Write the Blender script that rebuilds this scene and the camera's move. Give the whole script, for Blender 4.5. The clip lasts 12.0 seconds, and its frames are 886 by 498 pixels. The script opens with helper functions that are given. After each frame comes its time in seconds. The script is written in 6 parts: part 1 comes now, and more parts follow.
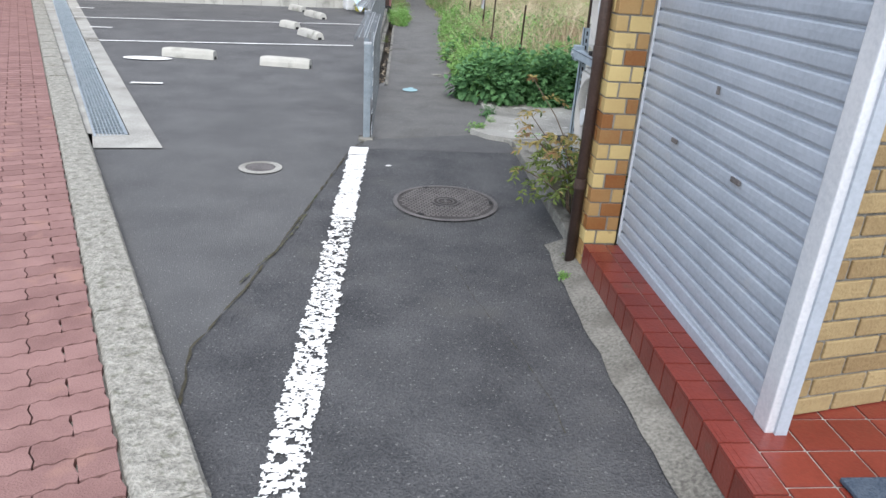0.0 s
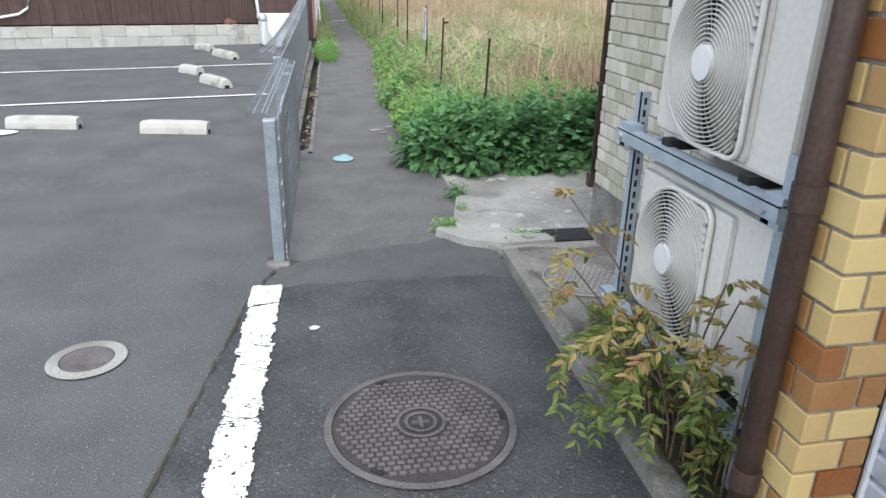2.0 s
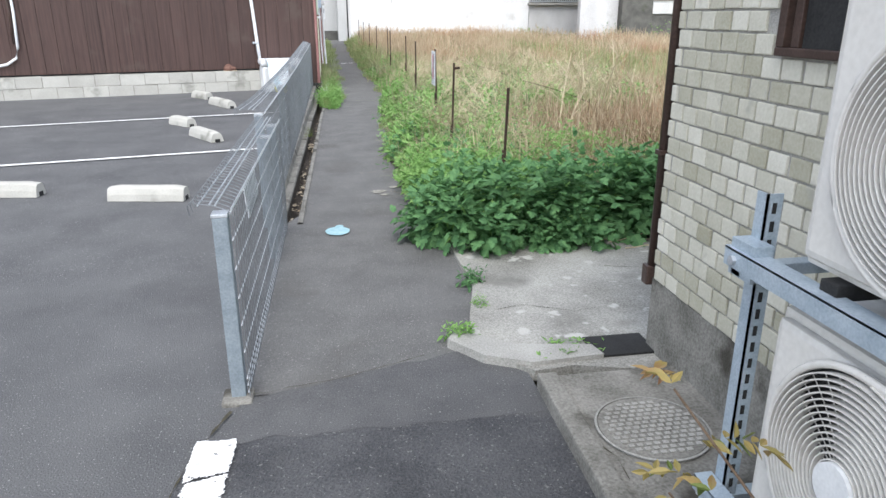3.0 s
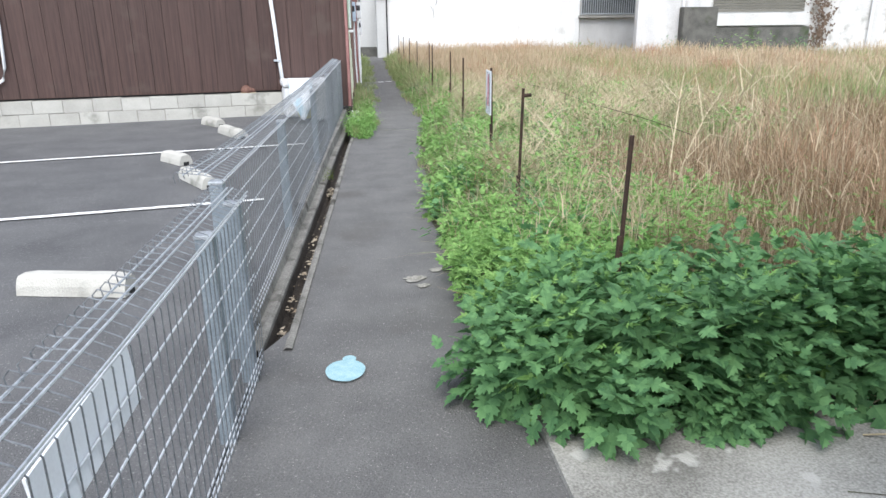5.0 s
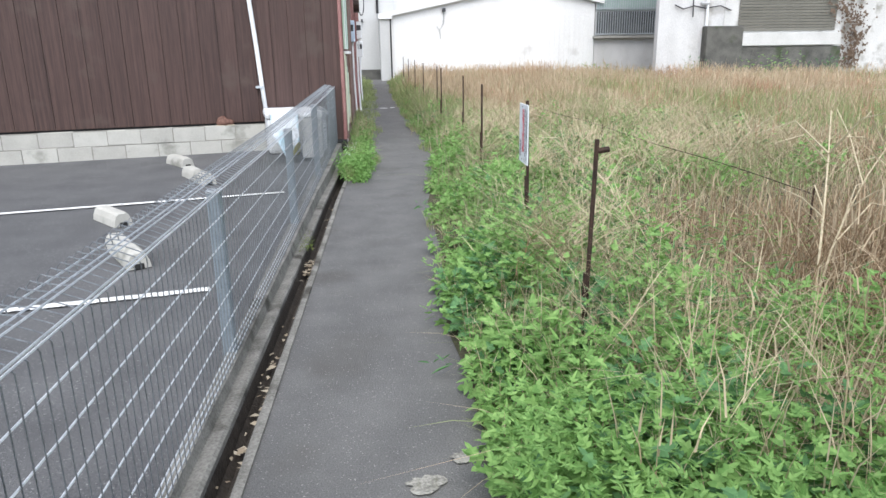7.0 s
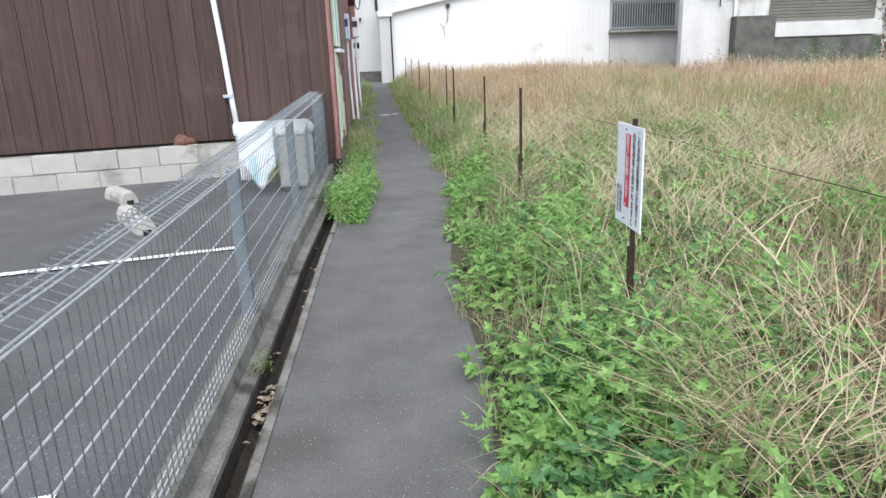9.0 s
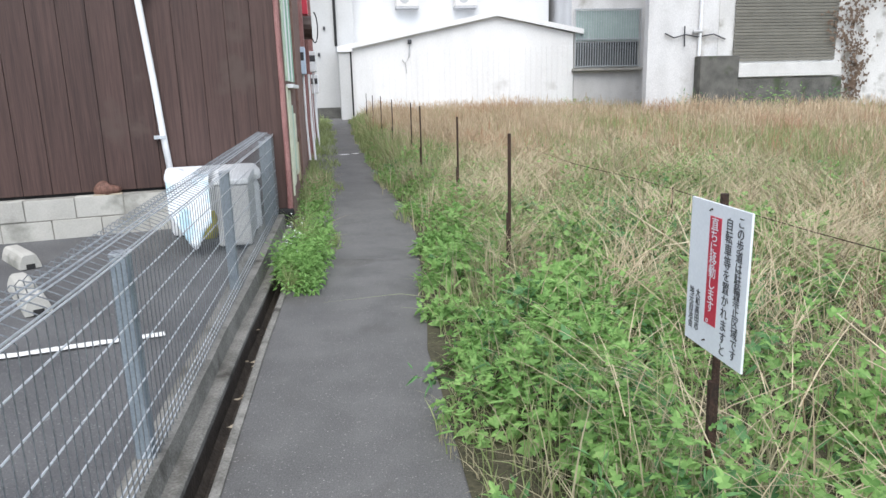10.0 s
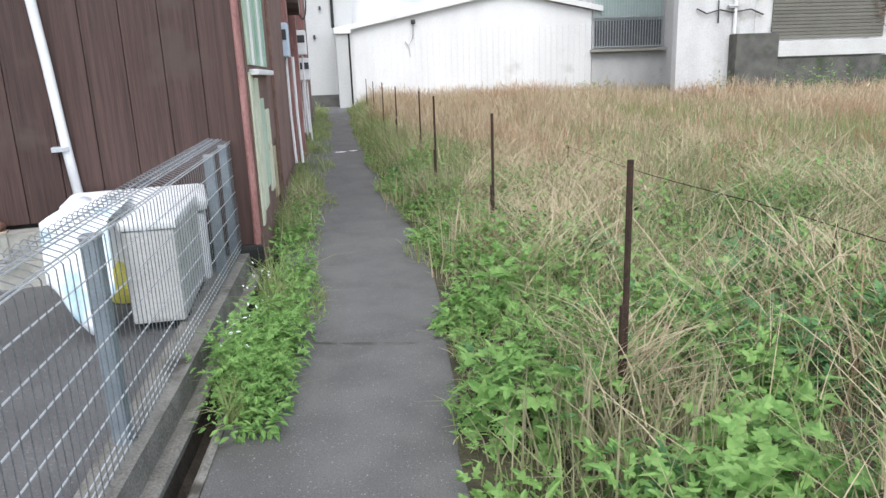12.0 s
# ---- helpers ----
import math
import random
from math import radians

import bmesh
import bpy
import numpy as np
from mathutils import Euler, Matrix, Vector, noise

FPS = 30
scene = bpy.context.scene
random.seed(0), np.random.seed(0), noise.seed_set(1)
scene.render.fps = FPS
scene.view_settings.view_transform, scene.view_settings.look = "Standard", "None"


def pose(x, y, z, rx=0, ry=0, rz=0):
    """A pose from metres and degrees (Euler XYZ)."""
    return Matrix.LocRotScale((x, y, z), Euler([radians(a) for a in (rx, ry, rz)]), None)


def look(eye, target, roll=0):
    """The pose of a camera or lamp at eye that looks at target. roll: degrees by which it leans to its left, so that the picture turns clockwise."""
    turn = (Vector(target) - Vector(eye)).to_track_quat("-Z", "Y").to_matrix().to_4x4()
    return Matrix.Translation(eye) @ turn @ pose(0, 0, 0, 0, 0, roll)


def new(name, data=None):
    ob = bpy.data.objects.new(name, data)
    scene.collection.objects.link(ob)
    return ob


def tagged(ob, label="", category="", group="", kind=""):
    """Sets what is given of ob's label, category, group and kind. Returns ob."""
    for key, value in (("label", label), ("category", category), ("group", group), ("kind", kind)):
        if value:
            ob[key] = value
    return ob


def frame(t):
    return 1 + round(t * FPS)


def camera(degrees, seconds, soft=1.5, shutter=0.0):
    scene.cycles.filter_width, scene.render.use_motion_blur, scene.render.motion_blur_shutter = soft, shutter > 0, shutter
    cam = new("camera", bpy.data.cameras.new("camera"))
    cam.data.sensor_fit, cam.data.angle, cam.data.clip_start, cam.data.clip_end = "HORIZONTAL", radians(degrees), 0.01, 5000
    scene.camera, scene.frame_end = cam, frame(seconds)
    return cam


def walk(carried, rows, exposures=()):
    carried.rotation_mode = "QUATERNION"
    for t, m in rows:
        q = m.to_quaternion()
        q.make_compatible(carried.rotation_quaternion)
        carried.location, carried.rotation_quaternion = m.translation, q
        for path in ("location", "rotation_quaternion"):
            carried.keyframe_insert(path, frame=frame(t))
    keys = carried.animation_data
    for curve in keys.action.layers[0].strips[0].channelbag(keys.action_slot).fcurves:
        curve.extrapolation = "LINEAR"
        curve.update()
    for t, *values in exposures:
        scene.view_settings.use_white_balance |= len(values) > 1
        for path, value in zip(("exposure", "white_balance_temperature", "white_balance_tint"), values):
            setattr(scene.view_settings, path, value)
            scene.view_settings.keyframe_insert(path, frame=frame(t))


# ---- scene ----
cam = camera(65.6, 12.0)
METRES, EYE, TILT, LEAN, TURN = 12.1, 1.47, 2.0, 0.0, -6.1
ROWS = [
    (0.0, 0.0, 0.0, 0.0, 1.56, -25.54, -3.27),
    (0.5, -0.0025, 0.0447, -0.002, 0.42, -22.25, -1.51),
    (1.0, -0.0089, 0.0868, -0.0055, -3.71, -24.45, -1.91),
    (1.5, -0.0042, 0.1327, -0.006, -3.22, -25.25, -0.9),
    (2.0, -0.0083, 0.175, -0.0078, -4.3, -23.78, -1.13),
    (2.5, -0.0009, 0.2178, -0.0095, -1.79, -20.86, 0.39),
    (4.5, -0.0005, 0.3835, -0.0166, 0.89, -19.74, 0.84),
    (5.0, -0.0051, 0.4214, -0.021, -0.29, -19.64, 0.6),
    (5.5, -0.0015, 0.4605, -0.0227, 0.94, -16.71, 1.42),
    (6.0, -0.0094, 0.4993, -0.028, -0.51, -15.97, 1.02),
    (6.5, -0.0085, 0.5404, -0.0288, -1.49, -16.61, 1.2),
    (8.5, -0.0236, 0.6992, -0.0368, 0.11, -19.93, 1.81),
    (9.0, -0.0262, 0.739, -0.0374, 0.08, -17.92, 2.0),
    (9.5, -0.0257, 0.7795, -0.0387, -1.66, -16.26, 1.53),
    (10.0, -0.0324, 0.8218, -0.0396, -3.16, -15.15, 1.33),
    (10.5, -0.0359, 0.8635, -0.0411, -3.17, -14.71, 1.5),
    (11.0, -0.0395, 0.908, -0.0427, -2.68, -15.44, 1.3),
    (11.5, -0.0398, 0.9486, -0.0439, -2.98, -16.17, 1.51),
    (12.0, -0.0385, 0.9919, -0.0446, -3.06, -16.4, 1.9),
]
PATH = [(t, pose(0, 0, EYE, TILT, LEAN, TURN) @ pose(METRES * x, METRES * y, METRES * z, 90 + pitch, roll, yaw)) for t, x, y, z, yaw, pitch, roll in ROWS]
PATH += [
    (2.7, look((0.292, 2.804, 1.461), (0.608, 4.670, 0.814), -0.1)),
    (4.3, look((0.451, 4.399, 1.428), (0.703, 6.280, 0.798), -0.6)),
    (6.7, look((0.592, 6.655, 1.380), (0.792, 8.576, 0.859), -0.6)),
    (8.3, look((0.590, 8.270, 1.334), (0.785, 10.160, 0.709), -1.8)),
]
walk(cam, sorted(PATH, key=lambda row: row[0]), [(0.0, 0.87), (1.0, 0.84), (2.5, 0.98), (4.5, 1.04), (5.5, 1.06), (6.5, 0.94), (8.5, 0.87), (9.5, 0.84), (10.5, 0.74), (12.0, 0.75)])

# ---- light ----
world = bpy.data.worlds.new("sky")
scene.world = world
world.use_nodes = True
wn, wl = world.node_tree.nodes, world.node_tree.links
sky = wn.new("ShaderNodeTexSky")
sky.sky_type, sky.sun_disc = "NISHITA", False
sky.sun_elevation, sky.sun_rotation = radians(57), radians(186)
sky.air_density, sky.dust_density, sky.ozone_density = 1.0, 1.0, 1.0
soften = wn.new("ShaderNodeHueSaturation")
soften.inputs["Saturation"].default_value = 0.5
wl.new(sky.outputs[0], soften.inputs["Color"])
wl.new(soften.outputs[0], wn["Background"].inputs["Color"])
wn["Background"].inputs["Strength"].default_value = 0.2
sun = new("sun", bpy.data.lights.new("sun", "SUN"))
sun.data.energy, sun.data.angle, sun.data.color = 1.6, radians(50), (1.0, 0.985, 0.96)
sun.matrix_world = look((-1, -9, 14), (0, 0, 0))


# ---- materials ----
def mat(name, c1, c2, scale=8.0, rough=0.8, bump=0.2, fine=120.0, metal=0.0, island=0.0, obj=0.0, stain=None, stain_scale=1.5, stain_at=0.6, leaf=0.0, spec=0.4, stretch=(1, 1, 1), relief=0.01, speck=None, speck_at=0.66, speck_scale=110, even=1.0):
    """Two colours mixed by two scales of noise, with stains, grain relief and variation between pieces."""
    m = bpy.data.materials.new(name)
    m.use_nodes = True
    n, l = m.node_tree.nodes, m.node_tree.links
    b = n["Principled BSDF"]
    b.inputs["Roughness"].default_value = rough
    b.inputs["Metallic"].default_value = metal
    b.inputs["Specular IOR Level"].default_value = spec
    co = n.new("ShaderNodeTexCoord")
    mp = n.new("ShaderNodeMapping")
    mp.inputs["Scale"].default_value = stretch
    geo = n.new("ShaderNodeNewGeometry")
    l.new(geo.outputs["Position"], mp.inputs["Vector"])
    big = n.new("ShaderNodeTexNoise")
    big.inputs["Scale"].default_value, big.inputs["Detail"].default_value = scale, 5
    l.new(mp.outputs[0], big.inputs["Vector"])
    small = n.new("ShaderNodeTexNoise")
    small.inputs["Scale"].default_value, small.inputs["Detail"].default_value = fine, 3
    l.new(mp.outputs[0], small.inputs["Vector"])
    av = n.new("ShaderNodeMath"); av.operation = "ADD"
    soft = n.new("ShaderNodeMapRange")
    soft.inputs["To Min"].default_value, soft.inputs["To Max"].default_value = 0.5 - 0.5 * even, 0.5 + 0.5 * even
    l.new(big.outputs["Fac"], soft.inputs["Value"])
    l.new(soft.outputs[0], av.inputs[0])
    l.new(small.outputs["Fac"], av.inputs[1])
    sub = n.new("ShaderNodeMapRange")
    sub.inputs["From Min"].default_value, sub.inputs["From Max"].default_value = 0.72, 1.28
    l.new(av.outputs[0], sub.inputs["Value"])
    fac = sub.outputs[0]
    if island or obj:
        r = geo.outputs["Random Per Island"] if island else n.new("ShaderNodeObjectInfo").outputs["Random"]
        mx = n.new("ShaderNodeMix")
        mx.inputs[0].default_value = island or obj
        l.new(fac, mx.inputs[2]); l.new(r, mx.inputs[3])
        fac = mx.outputs[0]
    ramp = n.new("ShaderNodeValToRGB")
    ramp.color_ramp.elements[0].color = (*c1, 1)
    ramp.color_ramp.elements[1].color = (*c2, 1)
    l.new(fac, ramp.inputs[0])
    col = ramp.outputs[0]
    if stain:
        sn = n.new("ShaderNodeTexNoise")
        sn.inputs["Scale"].default_value, sn.inputs["Detail"].default_value = stain_scale, 7
        l.new(geo.outputs["Position"], sn.inputs["Vector"])
        sr = n.new("ShaderNodeMapRange")
        sr.inputs["From Min"].default_value, sr.inputs["From Max"].default_value = stain_at, stain_at + 0.12
        l.new(sn.outputs["Fac"], sr.inputs["Value"])
        sm = n.new("ShaderNodeMix"); sm.data_type = "RGBA"
        l.new(sr.outputs[0], sm.inputs[0]); l.new(col, sm.inputs[6])
        sm.inputs[7].default_value = (*stain, 1)
        col = sm.outputs[2]
    if speck:
        pn = n.new("ShaderNodeTexNoise")
        pn.inputs["Scale"].default_value, pn.inputs["Detail"].default_value = speck_scale, 2
        l.new(geo.outputs["Position"], pn.inputs["Vector"])
        pr = n.new("ShaderNodeMapRange")
        pr.inputs["From Min"].default_value, pr.inputs["From Max"].default_value = speck_at, speck_at + 0.06
        l.new(pn.outputs["Fac"], pr.inputs["Value"])
        pm = n.new("ShaderNodeMix"); pm.data_type = "RGBA"
        l.new(pr.outputs[0], pm.inputs[0]); l.new(col, pm.inputs[6])
        pm.inputs[7].default_value = (*speck, 1)
        col = pm.outputs[2]
    l.new(col, b.inputs["Base Color"])
    if bump:
        bp = n.new("ShaderNodeBump")
        bp.inputs["Strength"].default_value, bp.inputs["Distance"].default_value = bump, relief
        l.new((small if fine > 100 else av).outputs[0], bp.inputs["Height"])
        l.new(bp.outputs[0], b.inputs["Normal"])
    if leaf:
        tr = n.new("ShaderNodeBsdfTranslucent")
        ms = n.new("ShaderNodeMixShader")
        ms.inputs[0].default_value = leaf
        l.new(col, tr.inputs["Color"])
        l.new(b.outputs[0], ms.inputs[1]); l.new(tr.outputs[0], ms.inputs[2])
        l.new(ms.outputs[0], n["Material Output"].inputs["Surface"])
    return m


M = dict(
    soil=mat("soil", (0.03, 0.03, 0.017), (0.095, 0.085, 0.05), 5, 0.95, 0.6, 60),
    asphalt=mat("asphalt", (0.072, 0.073, 0.076), (0.142, 0.142, 0.143), 2.2, 0.85, 1.0, 150, stain=(0.08, 0.08, 0.083), stain_scale=1.0, relief=0.009, speck=(0.3, 0.3, 0.29), speck_at=0.645, even=0.75),
    patch=mat("dark_asphalt", (0.034, 0.035, 0.039), (0.105, 0.105, 0.108), 3.2, 0.72, 1.0, 120, stain=(0.088, 0.087, 0.086), stain_scale=2.1, stain_at=0.57, relief=0.013, speck=(0.2, 0.2, 0.195), speck_at=0.655, speck_scale=80, even=0.95),
    patch_end=mat("worn_dark_asphalt", (0.055, 0.055, 0.058), (0.125, 0.124, 0.124), 4, 0.8, 0.9, 160, relief=0.007, speck=(0.26, 0.26, 0.25), speck_at=0.67, even=0.6),
    path=mat("path_asphalt", (0.09, 0.089, 0.087), (0.17, 0.167, 0.161), 3.0, 0.85, 1.0, 150, stain=(0.1, 0.096, 0.09), stain_scale=1.4, stain_at=0.57, relief=0.008, speck=(0.29, 0.28, 0.265), speck_at=0.655, even=0.8),
    crack=mat("crack_dirt", (0.03, 0.028, 0.022), (0.085, 0.075, 0.045), 20, 0.95, 0.5, 200, stain=(0.05, 0.06, 0.015), stain_scale=6),
    moss=mat("dry_moss", (0.06, 0.06, 0.03), (0.13, 0.125, 0.075), 30, 0.95, 0.6, 150, speck=(0.05, 0.05, 0.05), speck_at=0.5, speck_scale=60),
    kerb=mat("weathered_kerb", (0.17, 0.163, 0.142), (0.4, 0.385, 0.34), 22, 0.92, 1.0, 90, stain=(0.16, 0.158, 0.125), stain_scale=24, stain_at=0.56, relief=0.01),
    concrete=mat("concrete", (0.24, 0.235, 0.215), (0.42, 0.41, 0.38), 3, 0.9, 0.4, 120, stain=(0.17, 0.16, 0.14), stain_scale=1.7, stain_at=0.58),
    slab=mat("worn_slab", (0.165, 0.16, 0.142), (0.42, 0.41, 0.375), 1.9, 0.9, 0.5, 110, stain=(0.16, 0.155, 0.14), stain_scale=1.7, stain_at=0.55, speck=(0.46, 0.45, 0.42), speck_at=0.62, speck_scale=9),
    sage=mat("sage_grass", (0.27, 0.25, 0.15), (0.57, 0.51, 0.35), 1.5, 0.8, 0.0, 6, island=0.6, leaf=0.3, spec=0.2),
    darkconc=mat("damp_concrete", (0.12, 0.115, 0.1), (0.27, 0.26, 0.235), 6, 0.92, 0.6, 90, stain=(0.06, 0.055, 0.045), stain_scale=4, stain_at=0.55),
    block=mat("concrete_block", (0.34, 0.33, 0.3), (0.5, 0.49, 0.45), 5, 0.92, 0.5, 100, obj=0.4, stain=(0.23, 0.23, 0.2), stain_scale=3, stain_at=0.6),
    mortar=mat("mortar", (0.2, 0.19, 0.17), (0.33, 0.32, 0.29), 12, 0.95, 0.5, 150),
    white=mat("road_paint", (0.68, 0.68, 0.66), (0.85, 0.85, 0.83), 12, 0.75, 0.5, 200, stain=(0.5, 0.5, 0.48), stain_scale=14, stain_at=0.6),
    teal=mat("teal_paint", (0.2, 0.37, 0.41), (0.36, 0.52, 0.56), 30, 0.7, 0.3, 200),
    # one mesh, two tones: cross wires' highlight and uprights' shading put into colour
    galv=mat("highlit_wire", (0.5, 0.53, 0.56), (0.74, 0.76, 0.79), 25, 0.45, 0.1, 120, metal=0.3),
    wire=mat("shaded_wire", (0.15, 0.162, 0.175), (0.28, 0.298, 0.315), 20, 0.5, 0.1, 120, metal=0.6),
    iron=mat("cast_iron", (0.095, 0.087, 0.085), (0.2, 0.185, 0.18), 10, 0.65, 0.5, 130, metal=0.3),
    steel=mat("galvanised_steel", (0.38, 0.41, 0.44), (0.6, 0.63, 0.66), 20, 0.45, 0.15, 120, metal=0.6),
    grate=mat("grating_steel", (0.34, 0.4, 0.44), (0.52, 0.58, 0.62), 20, 0.5, 0.2, 120, metal=0.6),
    blue=mat("blue_grey_steel", (0.18, 0.215, 0.245), (0.28, 0.325, 0.36), 14, 0.5, 0.15, 150, metal=0.25),
    shutter=mat("shutter_paint", (0.295, 0.33, 0.376), (0.385, 0.423, 0.478), 3, 0.45, 0.08, 60, spec=0.5, stain=(0.38, 0.39, 0.41), stain_scale=5, stain_at=0.66),
    alu=mat("aluminium", (0.55, 0.58, 0.62), (0.7, 0.72, 0.75), 4, 0.4, 0.05, 80, metal=0.3),
    redtile=mat("red_tile", (0.12, 0.02, 0.014), (0.215, 0.04, 0.027), 7, 0.3, 0.15, 90, obj=0.5, spec=0.5, stain=(0.14, 0.05, 0.035), stain_scale=9, stain_at=0.66),
    paver=mat("red_paver", (0.17, 0.088, 0.08), (0.31, 0.18, 0.165), 8, 0.9, 0.5, 160, obj=0.45, stain=(0.3, 0.17, 0.14), stain_scale=5),
    pavers=mat("red_paver_joined", (0.17, 0.088, 0.08), (0.31, 0.18, 0.165), 8, 0.9, 0.5, 160, island=0.45, stain=(0.3, 0.17, 0.14), stain_scale=5),
    brown=mat("brown_cladding", (0.031, 0.017, 0.0145), (0.093, 0.053, 0.045), 4, 0.6, 0.25, 30, obj=0.2, stretch=(9, 9, 0.15), stain=(0.075, 0.05, 0.042), stain_scale=2.5),
    brownpipe=mat("brown_pipe", (0.04, 0.025, 0.02), (0.075, 0.048, 0.04), 8, 0.4, 0.1, 100),
    redpost=mat("faded_red_paint", (0.2, 0.085, 0.08), (0.36, 0.19, 0.175), 6, 0.6, 0.2, 60, stretch=(3, 3, 0.6)),
    white_wall=mat("white_render", (0.57, 0.57, 0.565), (0.7, 0.7, 0.695), 1.2, 0.85, 0.1, 40, stretch=(1, 1, 0.5)),
    shed_white=mat("shed_paint", (0.7, 0.7, 0.695), (0.82, 0.82, 0.815), 1.4, 0.8, 0.1, 40, stretch=(1, 1, 0.3), stain=(0.6, 0.595, 0.58), stain_scale=1.1, stain_at=0.62),
    old_wall=mat("stained_render", (0.48, 0.475, 0.47), (0.66, 0.655, 0.65), 1.5, 0.9, 0.2, 40, stain=(0.3, 0.28, 0.25), stain_scale=0.9, stain_at=0.63, stretch=(1, 1, 0.5)),
    grey_wall=mat("grey_render", (0.45, 0.45, 0.44), (0.56, 0.56, 0.55), 1.5, 0.9, 0.15, 40, stretch=(1, 1, 0.4)),
    dark_wall=mat("dark_mossy_concrete", (0.06, 0.06, 0.055), (0.16, 0.155, 0.14), 3, 0.95, 0.4, 50, stain=(0.05, 0.07, 0.03), stain_scale=2),
    beige=mat("beige_shutter", (0.11, 0.105, 0.088), (0.18, 0.172, 0.145), 2, 0.6, 0.1, 50, obj=0.4),
    ac=mat("ac_casing", (0.62, 0.6, 0.56), (0.72, 0.7, 0.66), 3, 0.5, 0.05, 60, spec=0.45),
    unit_grey=mat("grey_casing", (0.4, 0.4, 0.39), (0.54, 0.54, 0.53), 6, 0.55, 0.1, 60, stain=(0.36, 0.35, 0.33), stain_scale=4),
    iron_dark=mat("dark_cast_iron", (0.035, 0.032, 0.031), (0.085, 0.077, 0.073), 10, 0.75, 0.5, 130, metal=0.2),
    # near-black for dark parts, and for shade painted into openings and gaps
    dark=mat("dark_parts_and_shade", (0.012, 0.012, 0.012), (0.03, 0.03, 0.03), 10, 0.9, 0.1),
    rust=mat("rusty_iron", (0.022, 0.015, 0.012), (0.07, 0.038, 0.026), 18, 0.9, 0.5, 150, stain=(0.03, 0.02, 0.016), stain_scale=12),
    sign=mat("sign_white", (0.72, 0.75, 0.78), (0.8, 0.83, 0.86), 6, 0.4, 0.0),
    sign_red=mat("sign_red", (0.5, 0.03, 0.06), (0.6, 0.05, 0.08), 20, 0.4, 0.0),
    ink=mat("sign_ink", (0.03, 0.03, 0.035), (0.06, 0.06, 0.065), 20, 0.5, 0.0),
    cloth=mat("white_sheet", (0.72, 0.77, 0.82), (0.86, 0.88, 0.9), 9, 0.9, 0.3, 60, stain=(0.45, 0.64, 0.74), stain_scale=5, stain_at=0.52),
    plastic=mat("white_plastic", (0.66, 0.67, 0.68), (0.78, 0.79, 0.8), 6, 0.5, 0.05),
    bin=mat("grey_plastic", (0.36, 0.36, 0.37), (0.48, 0.48, 0.48), 9, 0.55, 0.1),
    yellow=mat("yellow_plastic", (0.5, 0.45, 0.06), (0.65, 0.6, 0.15), 9, 0.5, 0.1),
    green=mat("green_paint", (0.2, 0.36, 0.28), (0.34, 0.5, 0.4), 9, 0.6, 0.2),
    palegreen=mat("faded_green_paint", (0.36, 0.48, 0.38), (0.58, 0.68, 0.55), 7, 0.75, 0.4, 40, stain=(0.62, 0.6, 0.46), stain_scale=6, stretch=(2, 2, 0.4)),
    sidewall=mat("reddish_render", (0.13, 0.075, 0.062), (0.24, 0.15, 0.125), 3, 0.85, 0.3, 40, stain=(0.3, 0.22, 0.17), stain_scale=2.5, stain_at=0.64, stretch=(1, 1, 0.4)),
    meterblue=mat("meter_blue", (0.4, 0.5, 0.62), (0.55, 0.64, 0.74), 6, 0.5, 0.05),
    worn_wall=mat("worn_render", (0.48, 0.475, 0.46), (0.68, 0.675, 0.66), 1.5, 0.9, 0.2, 40, stain=(0.26, 0.25, 0.22), stain_scale=1.6, stain_at=0.58, stretch=(1, 1, 0.5)),
    cream=mat("peeling_cream", (0.55, 0.58, 0.42), (0.72, 0.73, 0.6), 7, 0.8, 0.4, stain=(0.3, 0.25, 0.16), stain_scale=6),
    dry=mat("dry_grass", (0.36, 0.27, 0.17), (0.78, 0.65, 0.47), 0.7, 0.8, 0.0, 3.0, island=0.65, leaf=0.35, stain=(0.44, 0.26, 0.165), stain_scale=0.7, stain_at=0.52, spec=0.2),
    russet=mat("russet_grass", (0.15, 0.1, 0.06), (0.45, 0.325, 0.205), 0.9, 0.85, 0.0, 4, island=0.65, leaf=0.3, spec=0.15),
    straw=mat("straw", (0.32, 0.255, 0.155), (0.7, 0.6, 0.43), 3, 0.8, 0.0, 20, island=0.6, leaf=0.2, spec=0.2),
    stalk=mat("pale_stalk", (0.4, 0.33, 0.22), (0.64, 0.55, 0.39), 6, 0.8, 0.2, 60),
    grass=mat("green_grass", (0.19, 0.25, 0.09), (0.44, 0.5, 0.24), 1.2, 0.6, 0.0, 4, island=0.6, leaf=0.4, spec=0.25),
    rack=mat("rack_steel", (0.3, 0.37, 0.43), (0.45, 0.52, 0.58), 14, 0.45, 0.15, 150, metal=0.25),
    mud=mat("ditch_mud", (0.025, 0.02, 0.016), (0.07, 0.058, 0.046), 9, 0.7, 0.6, 70),
    mug=mat("dark_leaf", (0.05, 0.135, 0.055), (0.18, 0.36, 0.14), 3, 0.7, 0.1, 60, island=0.6, leaf=0.3, spec=0.3),
    lightleaf=mat("light_leaf", (0.105, 0.24, 0.06), (0.36, 0.57, 0.19), 3, 0.65, 0.1, 60, island=0.6, leaf=0.4, spec=0.25),
    autumn=mat("autumn_leaf", (0.26, 0.23, 0.08), (0.46, 0.35, 0.13), 6, 0.55, 0.1, 60, island=0.7, leaf=0.35, stain=(0.36, 0.2, 0.11), stain_scale=7, stain_at=0.55),
